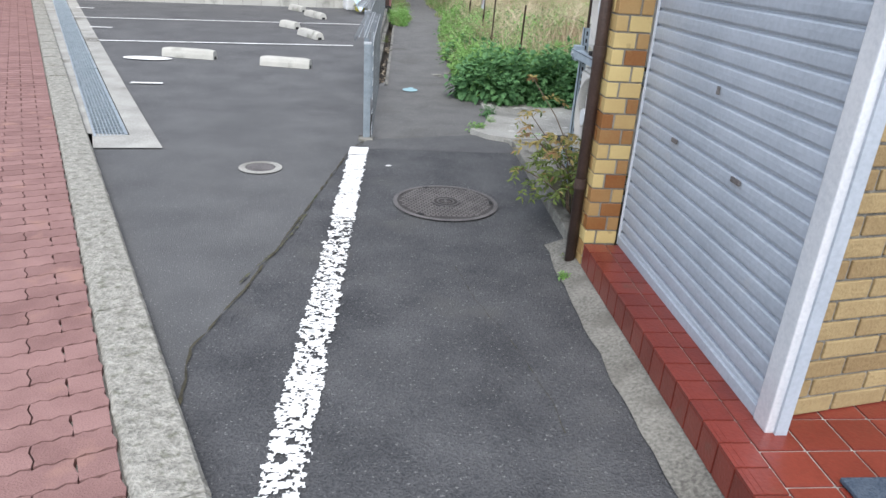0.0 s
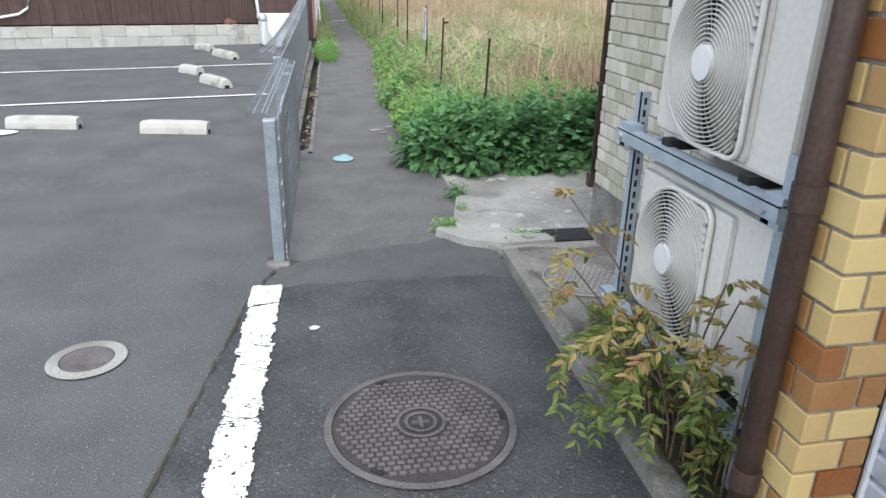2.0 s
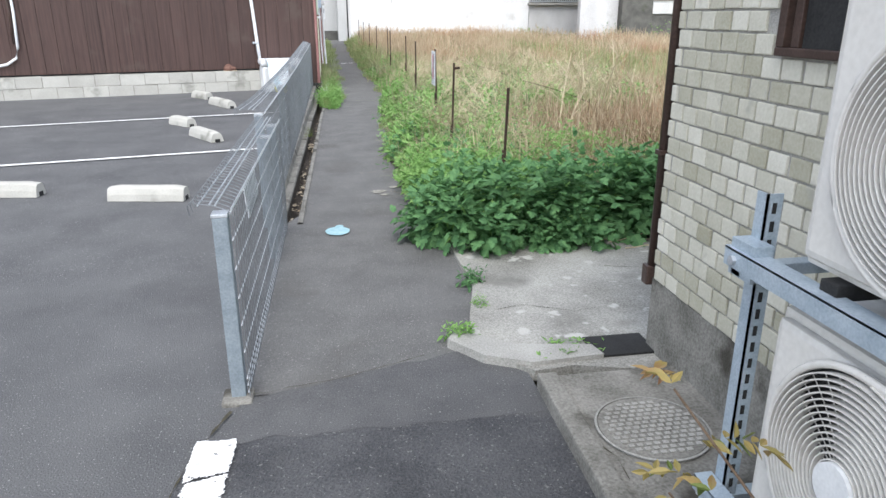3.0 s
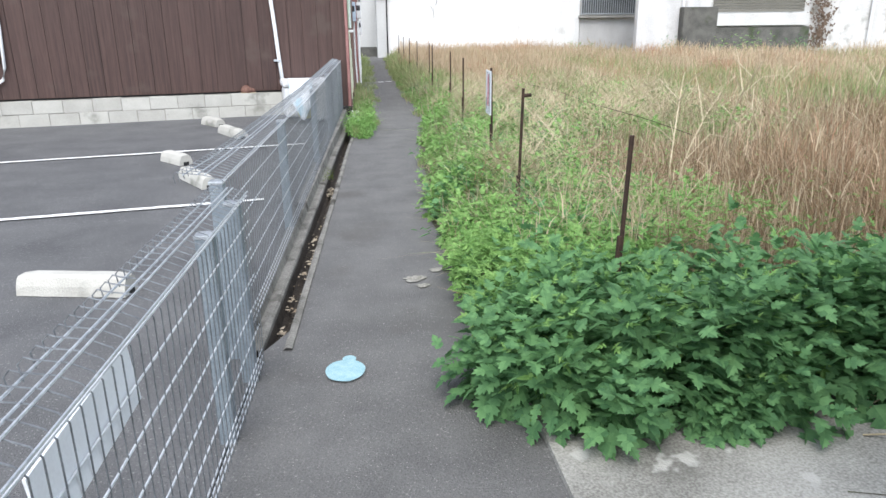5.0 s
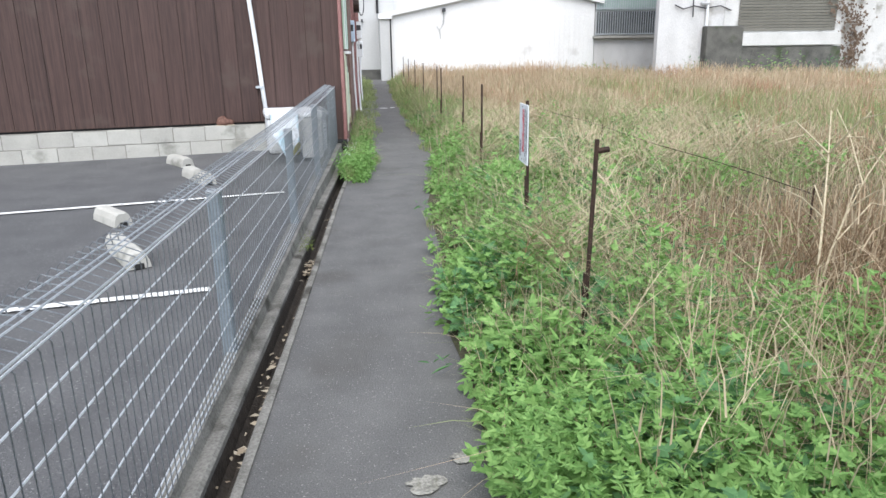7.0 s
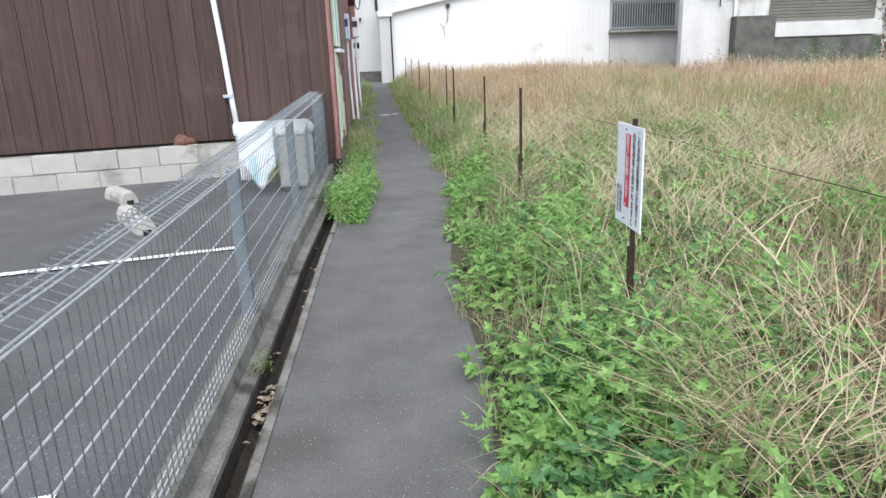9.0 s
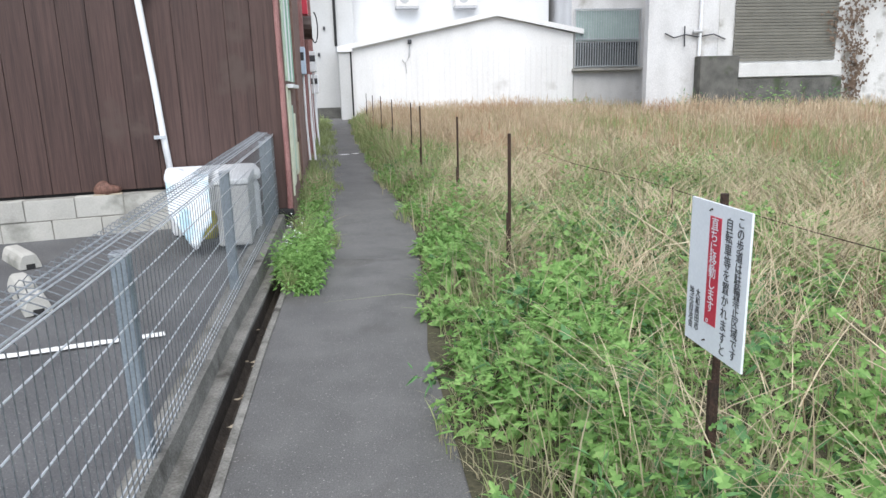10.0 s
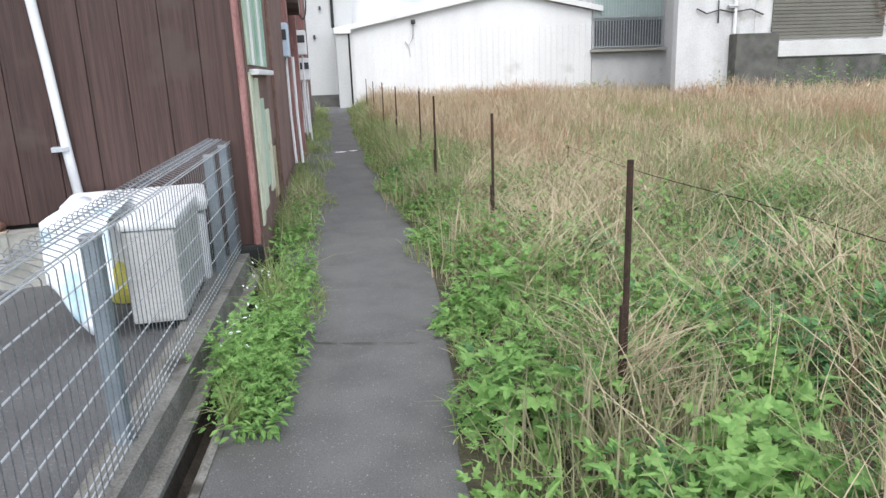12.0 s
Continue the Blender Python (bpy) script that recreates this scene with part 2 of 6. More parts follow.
    olive=mat("olive_leaf", (0.07, 0.11, 0.025), (0.2, 0.25, 0.06), 6, 0.5, 0.1, 60, island=0.6, leaf=0.3),
    twig=mat("brown_twig", (0.09, 0.06, 0.04), (0.17, 0.12, 0.085), 30, 0.9, 0.3),
    debris=mat("dead_leaves", (0.2, 0.15, 0.1), (0.5, 0.44, 0.34), 20, 0.9, 0.2, island=0.8),
)


# ---- building blocks ----
def add_box(bm, lo, hi, m=None):
    vs = [bm.verts.new(Vector((x, y, z)) if m is None else m @ Vector((x, y, z))) for x in (lo[0], hi[0]) for y in (lo[1], hi[1]) for z in (lo[2], hi[2])]
    for f in ((0, 1, 3, 2), (4, 6, 7, 5), (0, 4, 5, 1), (2, 3, 7, 6), (0, 2, 6, 4), (1, 5, 7, 3)):
        bm.faces.new([vs[i] for i in f])
    return bm


def box(lo, hi, bevel=0.0, m=None):
    bm = add_box(bmesh.new(), lo, hi, m)
    if bevel:
        bmesh.ops.bevel(bm, geom=bm.edges[:], offset=bevel, segments=2, affect="EDGES", profile=0.6)
    return bm


def tube(points, radius, sides=8, bm=None, taper=1.0, cap=True):
    """A round bar through the points."""
    bm = bm or bmesh.new()
    pts = [Vector(p) for p in points]
    rings = []
    for i, p in enumerate(pts):
        d = (pts[min(i + 1, len(pts) - 1)] - pts[max(i - 1, 0)]).normalized()
        u = d.cross(Vector((0.31, 0.17, 0.93)) if abs(d.z) < 0.9 else Vector((1, 0.2, 0))).normalized()
        w = d.cross(u)
        r = radius * (1 + (taper - 1) * i / max(1, len(pts) - 1))
        rings.append([bm.verts.new(p + (u * math.cos(a) + w * math.sin(a)) * r) for a in (2 * math.pi * k / sides for k in range(sides))])
    for a, b in zip(rings, rings[1:]):
        for k in range(sides):
            bm.faces.new((a[k], a[(k + 1) % sides], b[(k + 1) % sides], b[k]))
    if cap:
        bm.faces.new(rings[0][::-1]); bm.faces.new(rings[-1])
    return bm


def extrude(outline, depth, m=None, bevel=0.0):
    """A flat outline (x, y) given the thickness depth along z."""
    bm = bmesh.new()
    a = [bm.verts.new((x, y, 0)) for x, y in outline]
    b = [bm.verts.new((x, y, depth)) for x, y in outline]
    bm.faces.new(a[::-1]); bm.faces.new(b)
    for i in range(len(a)):
        j = (i + 1) % len(a)
        bm.faces.new((a[i], a[j], b[j], b[i]))
    if bevel:
        bmesh.ops.bevel(bm, geom=[e for e in bm.edges if e.verts[0].co.z == depth and e.verts[1].co.z == depth], offset=bevel, segments=2, affect="EDGES")
    if m is not None:
        bm.transform(m)
    return bm


def data(name, bm, material, smooth=False):
    bmesh.ops.recalc_face_normals(bm, faces=bm.faces[:])
    me = bpy.data.meshes.new(name)
    bm.to_mesh(me)
    bm.free()
    me.materials.append(material)
    if smooth:
        me.polygons.foreach_set("use_smooth", [True] * len(me.polygons))
    return me


def part(name, bm, material, parent=None, label="", smooth=False):
    ob = new(name, data(name, bm, material, smooth))
    ob.parent = parent
    if label:
        ob["label"] = label
    return ob


def thing(name, label, category, group="", kind="", at=None):
    ob = new(name)
    ob.empty_display_size = 0.1
    if at:
        ob.location = at
    return tagged(ob, label, category, group, kind)


def piece(name, me, parent, m):
    ob = new(name, me)
    ob.parent = parent
    ob.matrix_basis = m
    return ob


def from_arrays(name, verts, tris, material):
    me = bpy.data.meshes.new(name)
    verts = np.ascontiguousarray(verts, dtype=np.float32)
    tris = np.ascontiguousarray(tris, dtype=np.int32)
    me.vertices.add(len(verts)); me.vertices.foreach_set("co", verts.ravel())
    me.loops.add(tris.size); me.loops.foreach_set("vertex_index", tris.ravel())
    me.polygons.add(len(tris)); me.polygons.foreach_set("loop_start", np.arange(0, tris.size, 3, dtype=np.int32))
    me.update(calc_edges=True)
    me.validate()
    me.materials.append(material)
    return new(name, me)


def sheet(name, ys, left, right, height, material, cols=12, rough=0.0):
    """A ground sheet between two edges, row by row along y."""
    bm = bmesh.new()
    rows = []
    for y in ys:
        a, b = left(y), right(y)
        rows.append([bm.verts.new((a + (b - a) * k / cols, y, height(a + (b - a) * k / cols, y) + rough * noise.noise((a * 2 + k, y * 1.7, 3)))) for k in range(cols + 1)])
    for p, q in zip(rows, rows[1:]):
        for k in range(cols):
            bm.faces.new((p[k], p[k + 1], q[k + 1], q[k]))
    return part(name, bm, material)


def lerp(table):
    xs, ys = zip(*table)
    return lambda v: float(np.interp(v, xs, ys))


def steps(a, b, d):
    n = max(1, round((b - a) / d))
    return [a + (b - a) * i / n for i in range(n + 1)]


# ---- plan ----
def lot_z(y):
    return min(max((y - 7) / 10, 0), 1) * 0.12


def ground_z(y):
    return 0.3 * min(max((y - 17) / 19, 0), 1.0)


def kerb_x(y):
    return -0.459 - 0.46 * (y - 1.56)


def fence_x(y):
    return -0.1 + 0.0125 * (y - 5.5)


def drain_x(y):
    return -1.727 - 0.446 * (y - 5.42)


path_right = lerp([(5.5, 0.86), (6.1, 1.0), (6.6, 1.1), (7.0, 1.1), (7.4, 0.98), (8.6, 1.02), (10.6, 1.0), (11.5, 1.08), (13.4, 1.14), (14.1, 1.24), (15.0, 1.33), (16.3, 1.46), (17.8, 1.48), (20.5, 1.4), (23.7, 1.32), (34, 1.34), (40, 1.36)])
gutter = lerp([(8.0, 0.06), (8.6, 0.078), (11.5, 0.166), (13.6, 0.222), (14.8, 0.275), (17, 0.33)])
HOUSE = Vector((0.2, 16.97, 0.0))


def house_y(x):
    return HOUSE.y + 0.22 * (x - HOUSE.x)


# ---- ground ----
bm = bmesh.new()
bm.faces.new([bm.verts.new(p) for p in ((-900, -900, -0.3), (900, -900, -0.3), (900, 900, -0.3), (-900, 900, -0.3))])
tagged(part("ground", bm, M["soil"]), "bare brown soil far around the lot", "ground", kind="structure")
lot = sheet("parking_lot", steps(-9, 17.6, 0.38), lambda y: kerb_x(y) - 0.05 if y < 5.1 else drain_x(y), lambda y: 1.12 if y < 5.6 else fence_x(y) + (0.02 if y < 8 else -0.05), lambda x, y: lot_z(y), M["asphalt"], 10, 0.0)
tagged(lot, "worn grey asphalt of a small parking lot", "parking lot", kind="structure")
alley = sheet("path", steps(5.6, 40, 0.3), lambda y: fence_x(y) + 0.03 if y < 8 else gutter(y) + 0.03, path_right, lambda x, y: ground_z(y) + (0.004 if y < 8 else 0.006), M["path"], 6, 0.0)
tagged(alley, "narrow grey asphalt footpath between fence and field", "path", kind="structure")
crack_line = [(-0.46, -4.0), (-0.5, 0.0), (-0.6, 1.6), (-0.7, 2.33), (-0.585, 2.83), (-0.41, 3.9), (-0.29, 4.7), (-0.22, 5.2), (-0.08, 5.56)]
old_edge = lerp([(b, a) for a, b in crack_line])
patch = sheet("road", steps(-6, 5.3, 0.06), lambda y: old_edge(y) + 0.02 * noise.noise((y * 6, 0, 0)) + 0.008 * noise.noise((y * 21, 0, 0)), lambda y: 1.12, lambda x, y: 0.005, M["patch"], 4, 0.0)
tagged(patch, "dark relaid asphalt with a rough worn surface", "road", kind="structure")
bm = bmesh.new()
front = [(x, 5.58 + 0.3 * max(0, x) + 0.03 * noise.noise((x * 8, 3, 0))) for x in steps(-0.09, 1.1, 0.03)]
low = [bm.verts.new((x, 5.3 + 0.03 * noise.noise((x * 9, 0, 0)) - 0.015, 0.0062)) for x, _ in front]
top = [bm.verts.new((x, y, 0.009)) for x, y in front]
for i in range(len(front) - 1):
    bm.faces.new((low[i], low[i + 1], top[i + 1], top[i]))
tagged(part("road", bm, M["patch_end"]), "ragged end of the dark relaid asphalt", "road", kind="structure")


def ribbon(points, width, z, wobble=0.4, seed=1):
    """A flat ragged strip along the points."""
    bm, rnd, prev = bmesh.new(), random.Random(seed), None
    dense = []
    for (a, b), (c, d) in zip(points, points[1:]):
        n = max(2, int(math.hypot(c - a, d - b) / 0.04))
        dense += [(a + (c - a) * i / n, b + (d - b) * i / n) for i in range(n)]
    for i, (x, y) in enumerate(dense[:-1]):
        d = Vector((dense[i + 1][0] - x, dense[i + 1][1] - y)).normalized()
        s = Vector((-d.y, d.x))
        o = s * (noise.noise((i * 0.13, seed, 0)) * 0.012 + noise.noise((i * 0.5, seed, 2)) * 0.008)
        w = width * (1 + wobble * rnd.uniform(-1, 1)) / 2
        pair = [bm.verts.new((x + o.x + s.x * w, y + o.y + s.y * w, z(y))), bm.verts.new((x + o.x - s.x * w, y + o.y - s.y * w, z(y)))]
        if prev:
            bm.faces.new((prev[0], prev[1], pair[1], pair[0]))
        prev = pair
    return bm


tagged(part("crack", ribbon(crack_line[2:], 0.008, lambda y: 0.013, 1.0, 3), M["crack"]), "dark mossy crack between two asphalt layers", "crack", kind="structure")
tagged(part("crack", ribbon([(0.5, 15.45), (0.8, 15.36), (1.25, 15.26)], 0.005, lambda y: 0.014, 1.0, 5), M["moss"]), "mossy joint across the footpath", "crack", kind="structure")
tagged(part("crack", ribbon([(-0.1, 5.58), (0.3, 5.66), (0.76, 5.83)], 0.003, lambda y: 0.017, 1.0, 6), M["crack"]), "thin dark joint where the footpath begins", "crack", kind="structure")


tagged(part("crack", ribbon([(-0.62, 2.9), (-0.5, 3.3), (-0.43, 3.62), (-0.4, 3.95)], 0.011, lambda y: 0.0125, 1.0, 12), M["moss"]), "thin strip of moss beside the asphalt crack", "moss", kind="structure")
tagged(part("crack", ribbon([(0.4, 3.14), (0.46, 2.77), (0.56, 2.42), (0.65, 2.0), (0.64, 1.73)], 0.002, lambda y: 0.0095, 1.0, 8), M["crack"]), "hairline crack in the dark asphalt", "crack", kind="structure")


for i, pts in enumerate(([(1.9, 6.72), (2.1, 6.66), (2.5, 6.72), (3.2, 6.7)], [(1.1, 6.2), (1.25, 6.24), (1.5, 6.12), (1.7, 6.15)], [(1.14, 5.05), (1.2, 4.9), (1.19, 4.7)])):
    tagged(part("crack", ribbon(pts, 0.0028, lambda y: 0.0325 if y > 5.5 else 0.0605, 1.0, 20 + i), M["crack"]), "thin dark crack across the worn slab", "crack", kind="structure")


# ---- painted marks ----
def worn_line(name, a, b, width, z, label, worn, seed, chipped=0.0):
    """A painted bar broken up by wear: small patches whose share falls where it is worn."""
    rnd, bm = random.Random(seed), bmesh.new()
    A, B = Vector((*a, 0)), Vector((*b, 0))
    d = (B - A).normalized()
    s = Vector((-d.y, d.x, 0))
    cell, n = 0.0065, int((B - A).length / 0.0065)
    m = max(3, int(width / cell))
    grid = {}
    for i in range(n + 1):
        for k in range(m + 1):
            p = A + d * (i * cell) + s * ((k / m - 0.5) * width)
            p += Vector((rnd.uniform(-1, 1), rnd.uniform(-1, 1), 0)) * 0.0026 + Vector((noise.noise(p * 12), noise.noise(p * 12 + Vector((7, 0, 0))), 0)) * 0.009 + Vector((noise.noise(p * 47), 0, 0)) * 0.005
            grid[i, k] = (p.x, p.y, z(p.y))
    made = {}
    for i in range(n):
        for k in range(m):
            p = Vector(grid[i, k])
            if noise.noise(p * 38) * 0.6 + noise.noise(p * 85) * 0.55 > worn(p.y):
                continue
            rim = abs((k + 0.5) / m - 0.5) * 2
            if chipped and (p.y < 5.06 and rim > 0.9 + chipped * (noise.noise(p * 16) + 0.6 * noise.noise(p * 41)) or abs(p.y - 5.075 - 0.25 * (p.x + 0.14)) < 0.005 + 0.012 * max(0, noise.noise(p * 30))):
                continue
            if chipped and p.y < 4.72 and abs(noise.noise(Vector((p.x * 9, p.y * 34, 3)))) < 0.035 and noise.noise(p * 9) > 0:
                continue
            corners = ((i, k), (i + 1, k), (i + 1, k + 1), (i, k + 1))
            for q in corners:
                if q not in made:
                    made[q] = bm.verts.new(grid[q])
            bm.faces.new([made[q] for q in corners])
    ob = part(name, bm, M["white"])
    return tagged(ob, label, "road marking", kind="structure")


def wear(y):
    return 0.16 if y < 2.9 else (-0.02 if 3.35 < y < 3.75 else (0.12 if y < 3.35 else 0.55))


worn_line("road_marking", (-0.36, -1.5), (-0.143, 5.29), 0.146, lambda y: 0.016, "worn white line along the alley mouth", wear, 1, 0.3)
for i, (a, b) in enumerate((((-3.98, 10.18), (-0.4, 10.86)), ((-5.14, 12.58), (-0.28, 13.64)))):
    worn_line("bay_line", a, b, 0.07, lambda y: lot_z(y) + 0.012, "thin white bay line on asphalt", lambda y: 0.5, 4 + i)
for x, y, w, d in ((-2.41, 7.49, 0.32, 0.07), (-4.29, 11.51, 0.32, 0.08), (-5.46, 13.99, 0.3, 0.08)):
    worn_line("bay_mark", (x - w / 2, y - 0.1 * w / 2), (x + w / 2, y + 0.1 * w / 2), d * (0.6 if d > 0.2 else 1), lambda y: lot_z(y) + 0.014, "white painted mark on the parking bay", lambda y: 0.5, 9)


def blot(name, x, y, rx, ry, z, material, label, category, seed=0, notch=0.12):
    bm = bmesh.new()
    pts = [bm.verts.new((x + rx * math.cos(a) * (1 + notch * noise.noise((math.cos(a) * 2, math.sin(a) * 2, seed))), y + ry * math.sin(a) * (1 + notch * noise.noise((math.cos(a) * 2, math.sin(a) * 2, seed + 5))), z)) for a in (2 * math.pi * i / 28 for i in range(28))]
    bm.faces.new(pts)
    return tagged(part(name, bm, M[material]), label, category, kind="structure")


blot("bay_mark", -2.85, 8.97, 0.29, 0.14, lot_z(9) + 0.014, "white", "white painted oval on the parking bay", "road marking", 2, 0.08)
blot("paint_blot", 0.345, 7.76, 0.085, 0.1, 0.014, "teal", "pale teal paint blot on the footpath", "paint mark", 2, 0.05)
blot("paint_blot", 0.36, 7.86, 0.03, 0.035, 0.016, "teal", "pale teal paint blot on the footpath", "paint mark", 4)
for x, y, r in ((0.72, 8.86, 0.06), (0.86, 9.0, 0.04), (0.76, 8.74, 0.035), (0.9, 23.7, 0.1), (1.12, 23.8, 0.08), (0.08, 4.82, 0.022), (0.66, 30, 0.1)):
    blot("paint_blot", x, y, r, r * 0.9, 0.014 + ground_z(y), "kerb" if y < 9.1 and y > 8 else "white", "pale scraped spot on the asphalt", "paint mark", x, 0.6)

# ---- manhole covers ----
def manhole(x, y, z, r, rim, label, lid="iron", ring="iron", pattern=True):
    t = thing("manhole_cover", label, "manhole cover", at=(x, y, z))
    bm = bmesh.new()
    for ri, ro, h in ((r + 0.004, r + rim, 0.008),):
        for k in range(64):
            a, b = 2 * math.pi * k / 64, 2 * math.pi * (k + 1) / 64
            q = [bm.verts.new((math.cos(g) * s, math.sin(g) * s, hh)) for g, s, hh in ((a, ri, h), (b, ri, h), (b, ro, h - 0.002), (a, ro, h - 0.002))]
            bm.faces.new(q)
            w = [bm.verts.new((math.cos(g) * ri, math.sin(g) * ri, hh)) for g, hh in ((a, h), (b, h), (b, -0.004), (a, -0.004))]
            bm.faces.new(w)
    part("rim", bm, M[ring], t)
    bm = bmesh.new()
    bmesh.ops.create_cone(bm, cap_ends=True, segments=64, radius1=r, radius2=r, depth=0.01, matrix=Matrix.Translation((0, 0, 0.001)))
    part("lid", bm, M[lid if not pattern else ("iron_dark" if lid == "iron" else "darkconc")], t)
    if pattern:
        bm, step = bmesh.new(), 0.031
        n = int(r / step) + 1
        for i in range(-n, n + 1):
            for j in range(-n, n + 1):
                px, py = i * step + (j % 2) * step / 2, j * step * 0.8
                d = math.hypot(px, py)
                if d > r - 0.018 or (0.055 < d < 0.09 and r > 0.25) or (d < 0.055 and r > 0.25):
                    continue
                add_box(bm, (px - 0.0105, py - 0.008, 0.004), (px + 0.0105, py + 0.008, 0.0105))
        part("stud_pattern", bm, M[lid], t)
        if r > 0.25:
            bm = bmesh.new()
            for rr in (0.075, 0.045):
                for k in range(40):
                    a, b = 2 * math.pi * k / 40, 2 * math.pi * (k + 1) / 40
                    bm.faces.new([bm.verts.new((math.cos(g) * s, math.sin(g) * s, 0.012)) for g, s in ((a, rr), (b, rr), (b, rr + 0.012), (a, rr + 0.012))])
            add_box(bm, (-0.03, -0.006, 0.006), (0.03, 0.006, 0.012)); add_box(bm, (-0.006, -0.03, 0.006), (0.006, 0.03, 0.0125))
            part("emblem", bm, M[lid], t)
            for a in (0.4, 2.5, 4.7):
                part("lift_slot", box((-0.022, -0.009, 0.006), (0.022, 0.009, 0.0112), 0, Matrix.Rotation(a, 4, "Z") @ Matrix.Translation((0, r - 0.015, 0))), M["dark"], t)
    return t


manhole(0.432, 4.07, 0.009, 0.3, 0.03, "large round cast-iron manhole cover in dark asphalt")
manhole(-0.81, 4.7, 0.003, 0.098, 0.05, "small round valve cover with a pale concrete collar", "iron", "concrete", False)
manhole(1.39, 5.03, 0.064, 0.19, 0.012, "grey concrete inspection cover with a studded pattern", "concrete", "concrete")

# ---- pavement side ----
K = Vector((-0.46, 1, 0)).normalized()
KA = math.atan2(0.46, 1)


def kerb_frame(y):
    return Matrix.Translation((kerb_x(y), y, lot_z(y))) @ Matrix.Rotation(KA, 4, "Z")


kerb = thing("kerb", "rough weathered concrete kerb with worn pale edges", "kerb", kind="structure")
y = -5.0
while y < 16.2:
    bm = bmesh.new()
    L, ring = 0.596 + 0.0, []
    for i in range(7):
        yy = L * i / 6
        j = lambda k: 0.006 * noise.noise((y * 3 + yy * 14, k * 5, 1))
        ring.append([bm.verts.new((px + j(k), yy, pz + j(k + 9) * 0.6)) for k, (px, pz) in enumerate(((0.0, -0.08), (0.0, 0.03), (-0.012, 0.046), (-0.1, 0.05), (-0.185, 0.048), (-0.2, 0.034), (-0.2, -0.08)))])
    for p, q in zip(ring, ring[1:]):
        for k in range(6):
            bm.faces.new((p[k], q[k], q[k + 1], p[k + 1]))
    bm.faces.new(ring[0]); bm.faces.new(ring[-1][::-1])
    bm.transform(kerb_frame(y))
    part("kerb_stone", bm, M["kerb"], kerb)
    y += 0.6 * K.y
bed = bmesh.new()
for ya, yb in ((-6, 7), (7, 16)):
    bed.faces.new([bed.verts.new(p) for p in ((kerb_x(ya) - 0.2, ya, lot_z(ya) + 0.018), (kerb_x(yb) - 0.2, yb, lot_z(yb) + 0.018), (kerb_x(yb) - 7, yb, lot_z(yb) + 0.018), (kerb_x(ya) - 7, ya, lot_z(ya) + 0.018))])
pavement = tagged(part("pavement", bed, M["mortar"]), "pavement of red interlocking paving bricks", "pavement", kind="structure")

# drain channel beside the kerb
drain = thing("drain_channel", "steel-grated drain channel in a pale concrete surround", "drain", kind="structure")
bm = bmesh.new()
for ya, yb in zip(steps(5.42, 16.0, 1.0), steps(5.42, 16.0, 1.0)[1:]):
    za, zb = lot_z(ya) + 0.012, lot_z(yb) + 0.012
    bm.faces.new([bm.verts.new(p) for p in ((drain_x(ya) - 0.19, ya, za), (drain_x(ya) + 0.0, ya, za), (drain_x(yb), yb, zb), (drain_x(yb) - 0.19, yb, zb))])
    bm.faces.new([bm.verts.new(p) for p in ((drain_x(ya), ya, za), (drain_x(ya), ya, za - 0.05), (drain_x(yb), yb, zb - 0.05), (drain_x(yb), yb, zb))])
    bm.faces.new([bm.verts.new(p) for p in ((drain_x(ya) - 0.19, ya, za), (drain_x(ya) - 0.19, ya, za - 0.1), (drain_x(yb) - 0.19, yb, zb - 0.1), (drain_x(yb) - 0.19, yb, zb))])
bm.faces.new([bm.verts.new(p) for p in ((-2.05, 5.03, 0.012), (-1.578, 5.09, 0.012), (drain_x(5.42), 5.42, 0.012), (drain_x(5.42) - 0.47, 5.42, 0.012))])
for ya, yb in zip(steps(5.42, 16.0, 1.0), steps(5.42, 16.0, 1.0)[1:]):
    bm.faces.new([bm.verts.new(p) for p in ((kerb_x(ya) - 0.02, ya, lot_z(ya) + 0.012), (drain_x(ya) - 0.462, ya, lot_z(ya) + 0.012), (drain_x(yb) - 0.462, yb, lot_z(yb) + 0.012), (kerb_x(yb) - 0.02, yb, lot_z(yb) + 0.012))])
part("concrete_border", bm, M["concrete"], drain)
# the floor's near-black colour paints in the shade under the grating
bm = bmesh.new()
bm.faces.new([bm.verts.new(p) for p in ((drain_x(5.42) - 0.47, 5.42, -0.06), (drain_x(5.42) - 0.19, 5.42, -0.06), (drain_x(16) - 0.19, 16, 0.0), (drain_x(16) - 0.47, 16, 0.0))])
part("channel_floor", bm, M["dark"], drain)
bm = bmesh.new()
yy, DA = 5.43, math.atan2(0.446, 1)
while yy < 15.4:
    base = Matrix.Translation((drain_x(yy) - 0.215, yy, lot_z(yy) + 0.002)) @ Matrix.Rotation(DA, 4, "Z")
    bm = bmesh.new()
    for k in range(9):
        add_box(bm, (-0.215 + k * 0.0255, 0, -0.012), (-0.209 + k * 0.0255, 0.985, 0.012), base)
    for k in range(11):
        add_box(bm, (-0.215, 0.01 + k * 0.095, -0.008), (-0.004, 0.016 + k * 0.095, 0.0105), base)
    for xx in (-0.222, 0.0):
        add_box(bm, (xx - 0.006, 0, -0.02), (xx + 0.012, 0.99, 0.014), base)
    part("grating", bm, M["grate"], drain)
    yy += 0.91

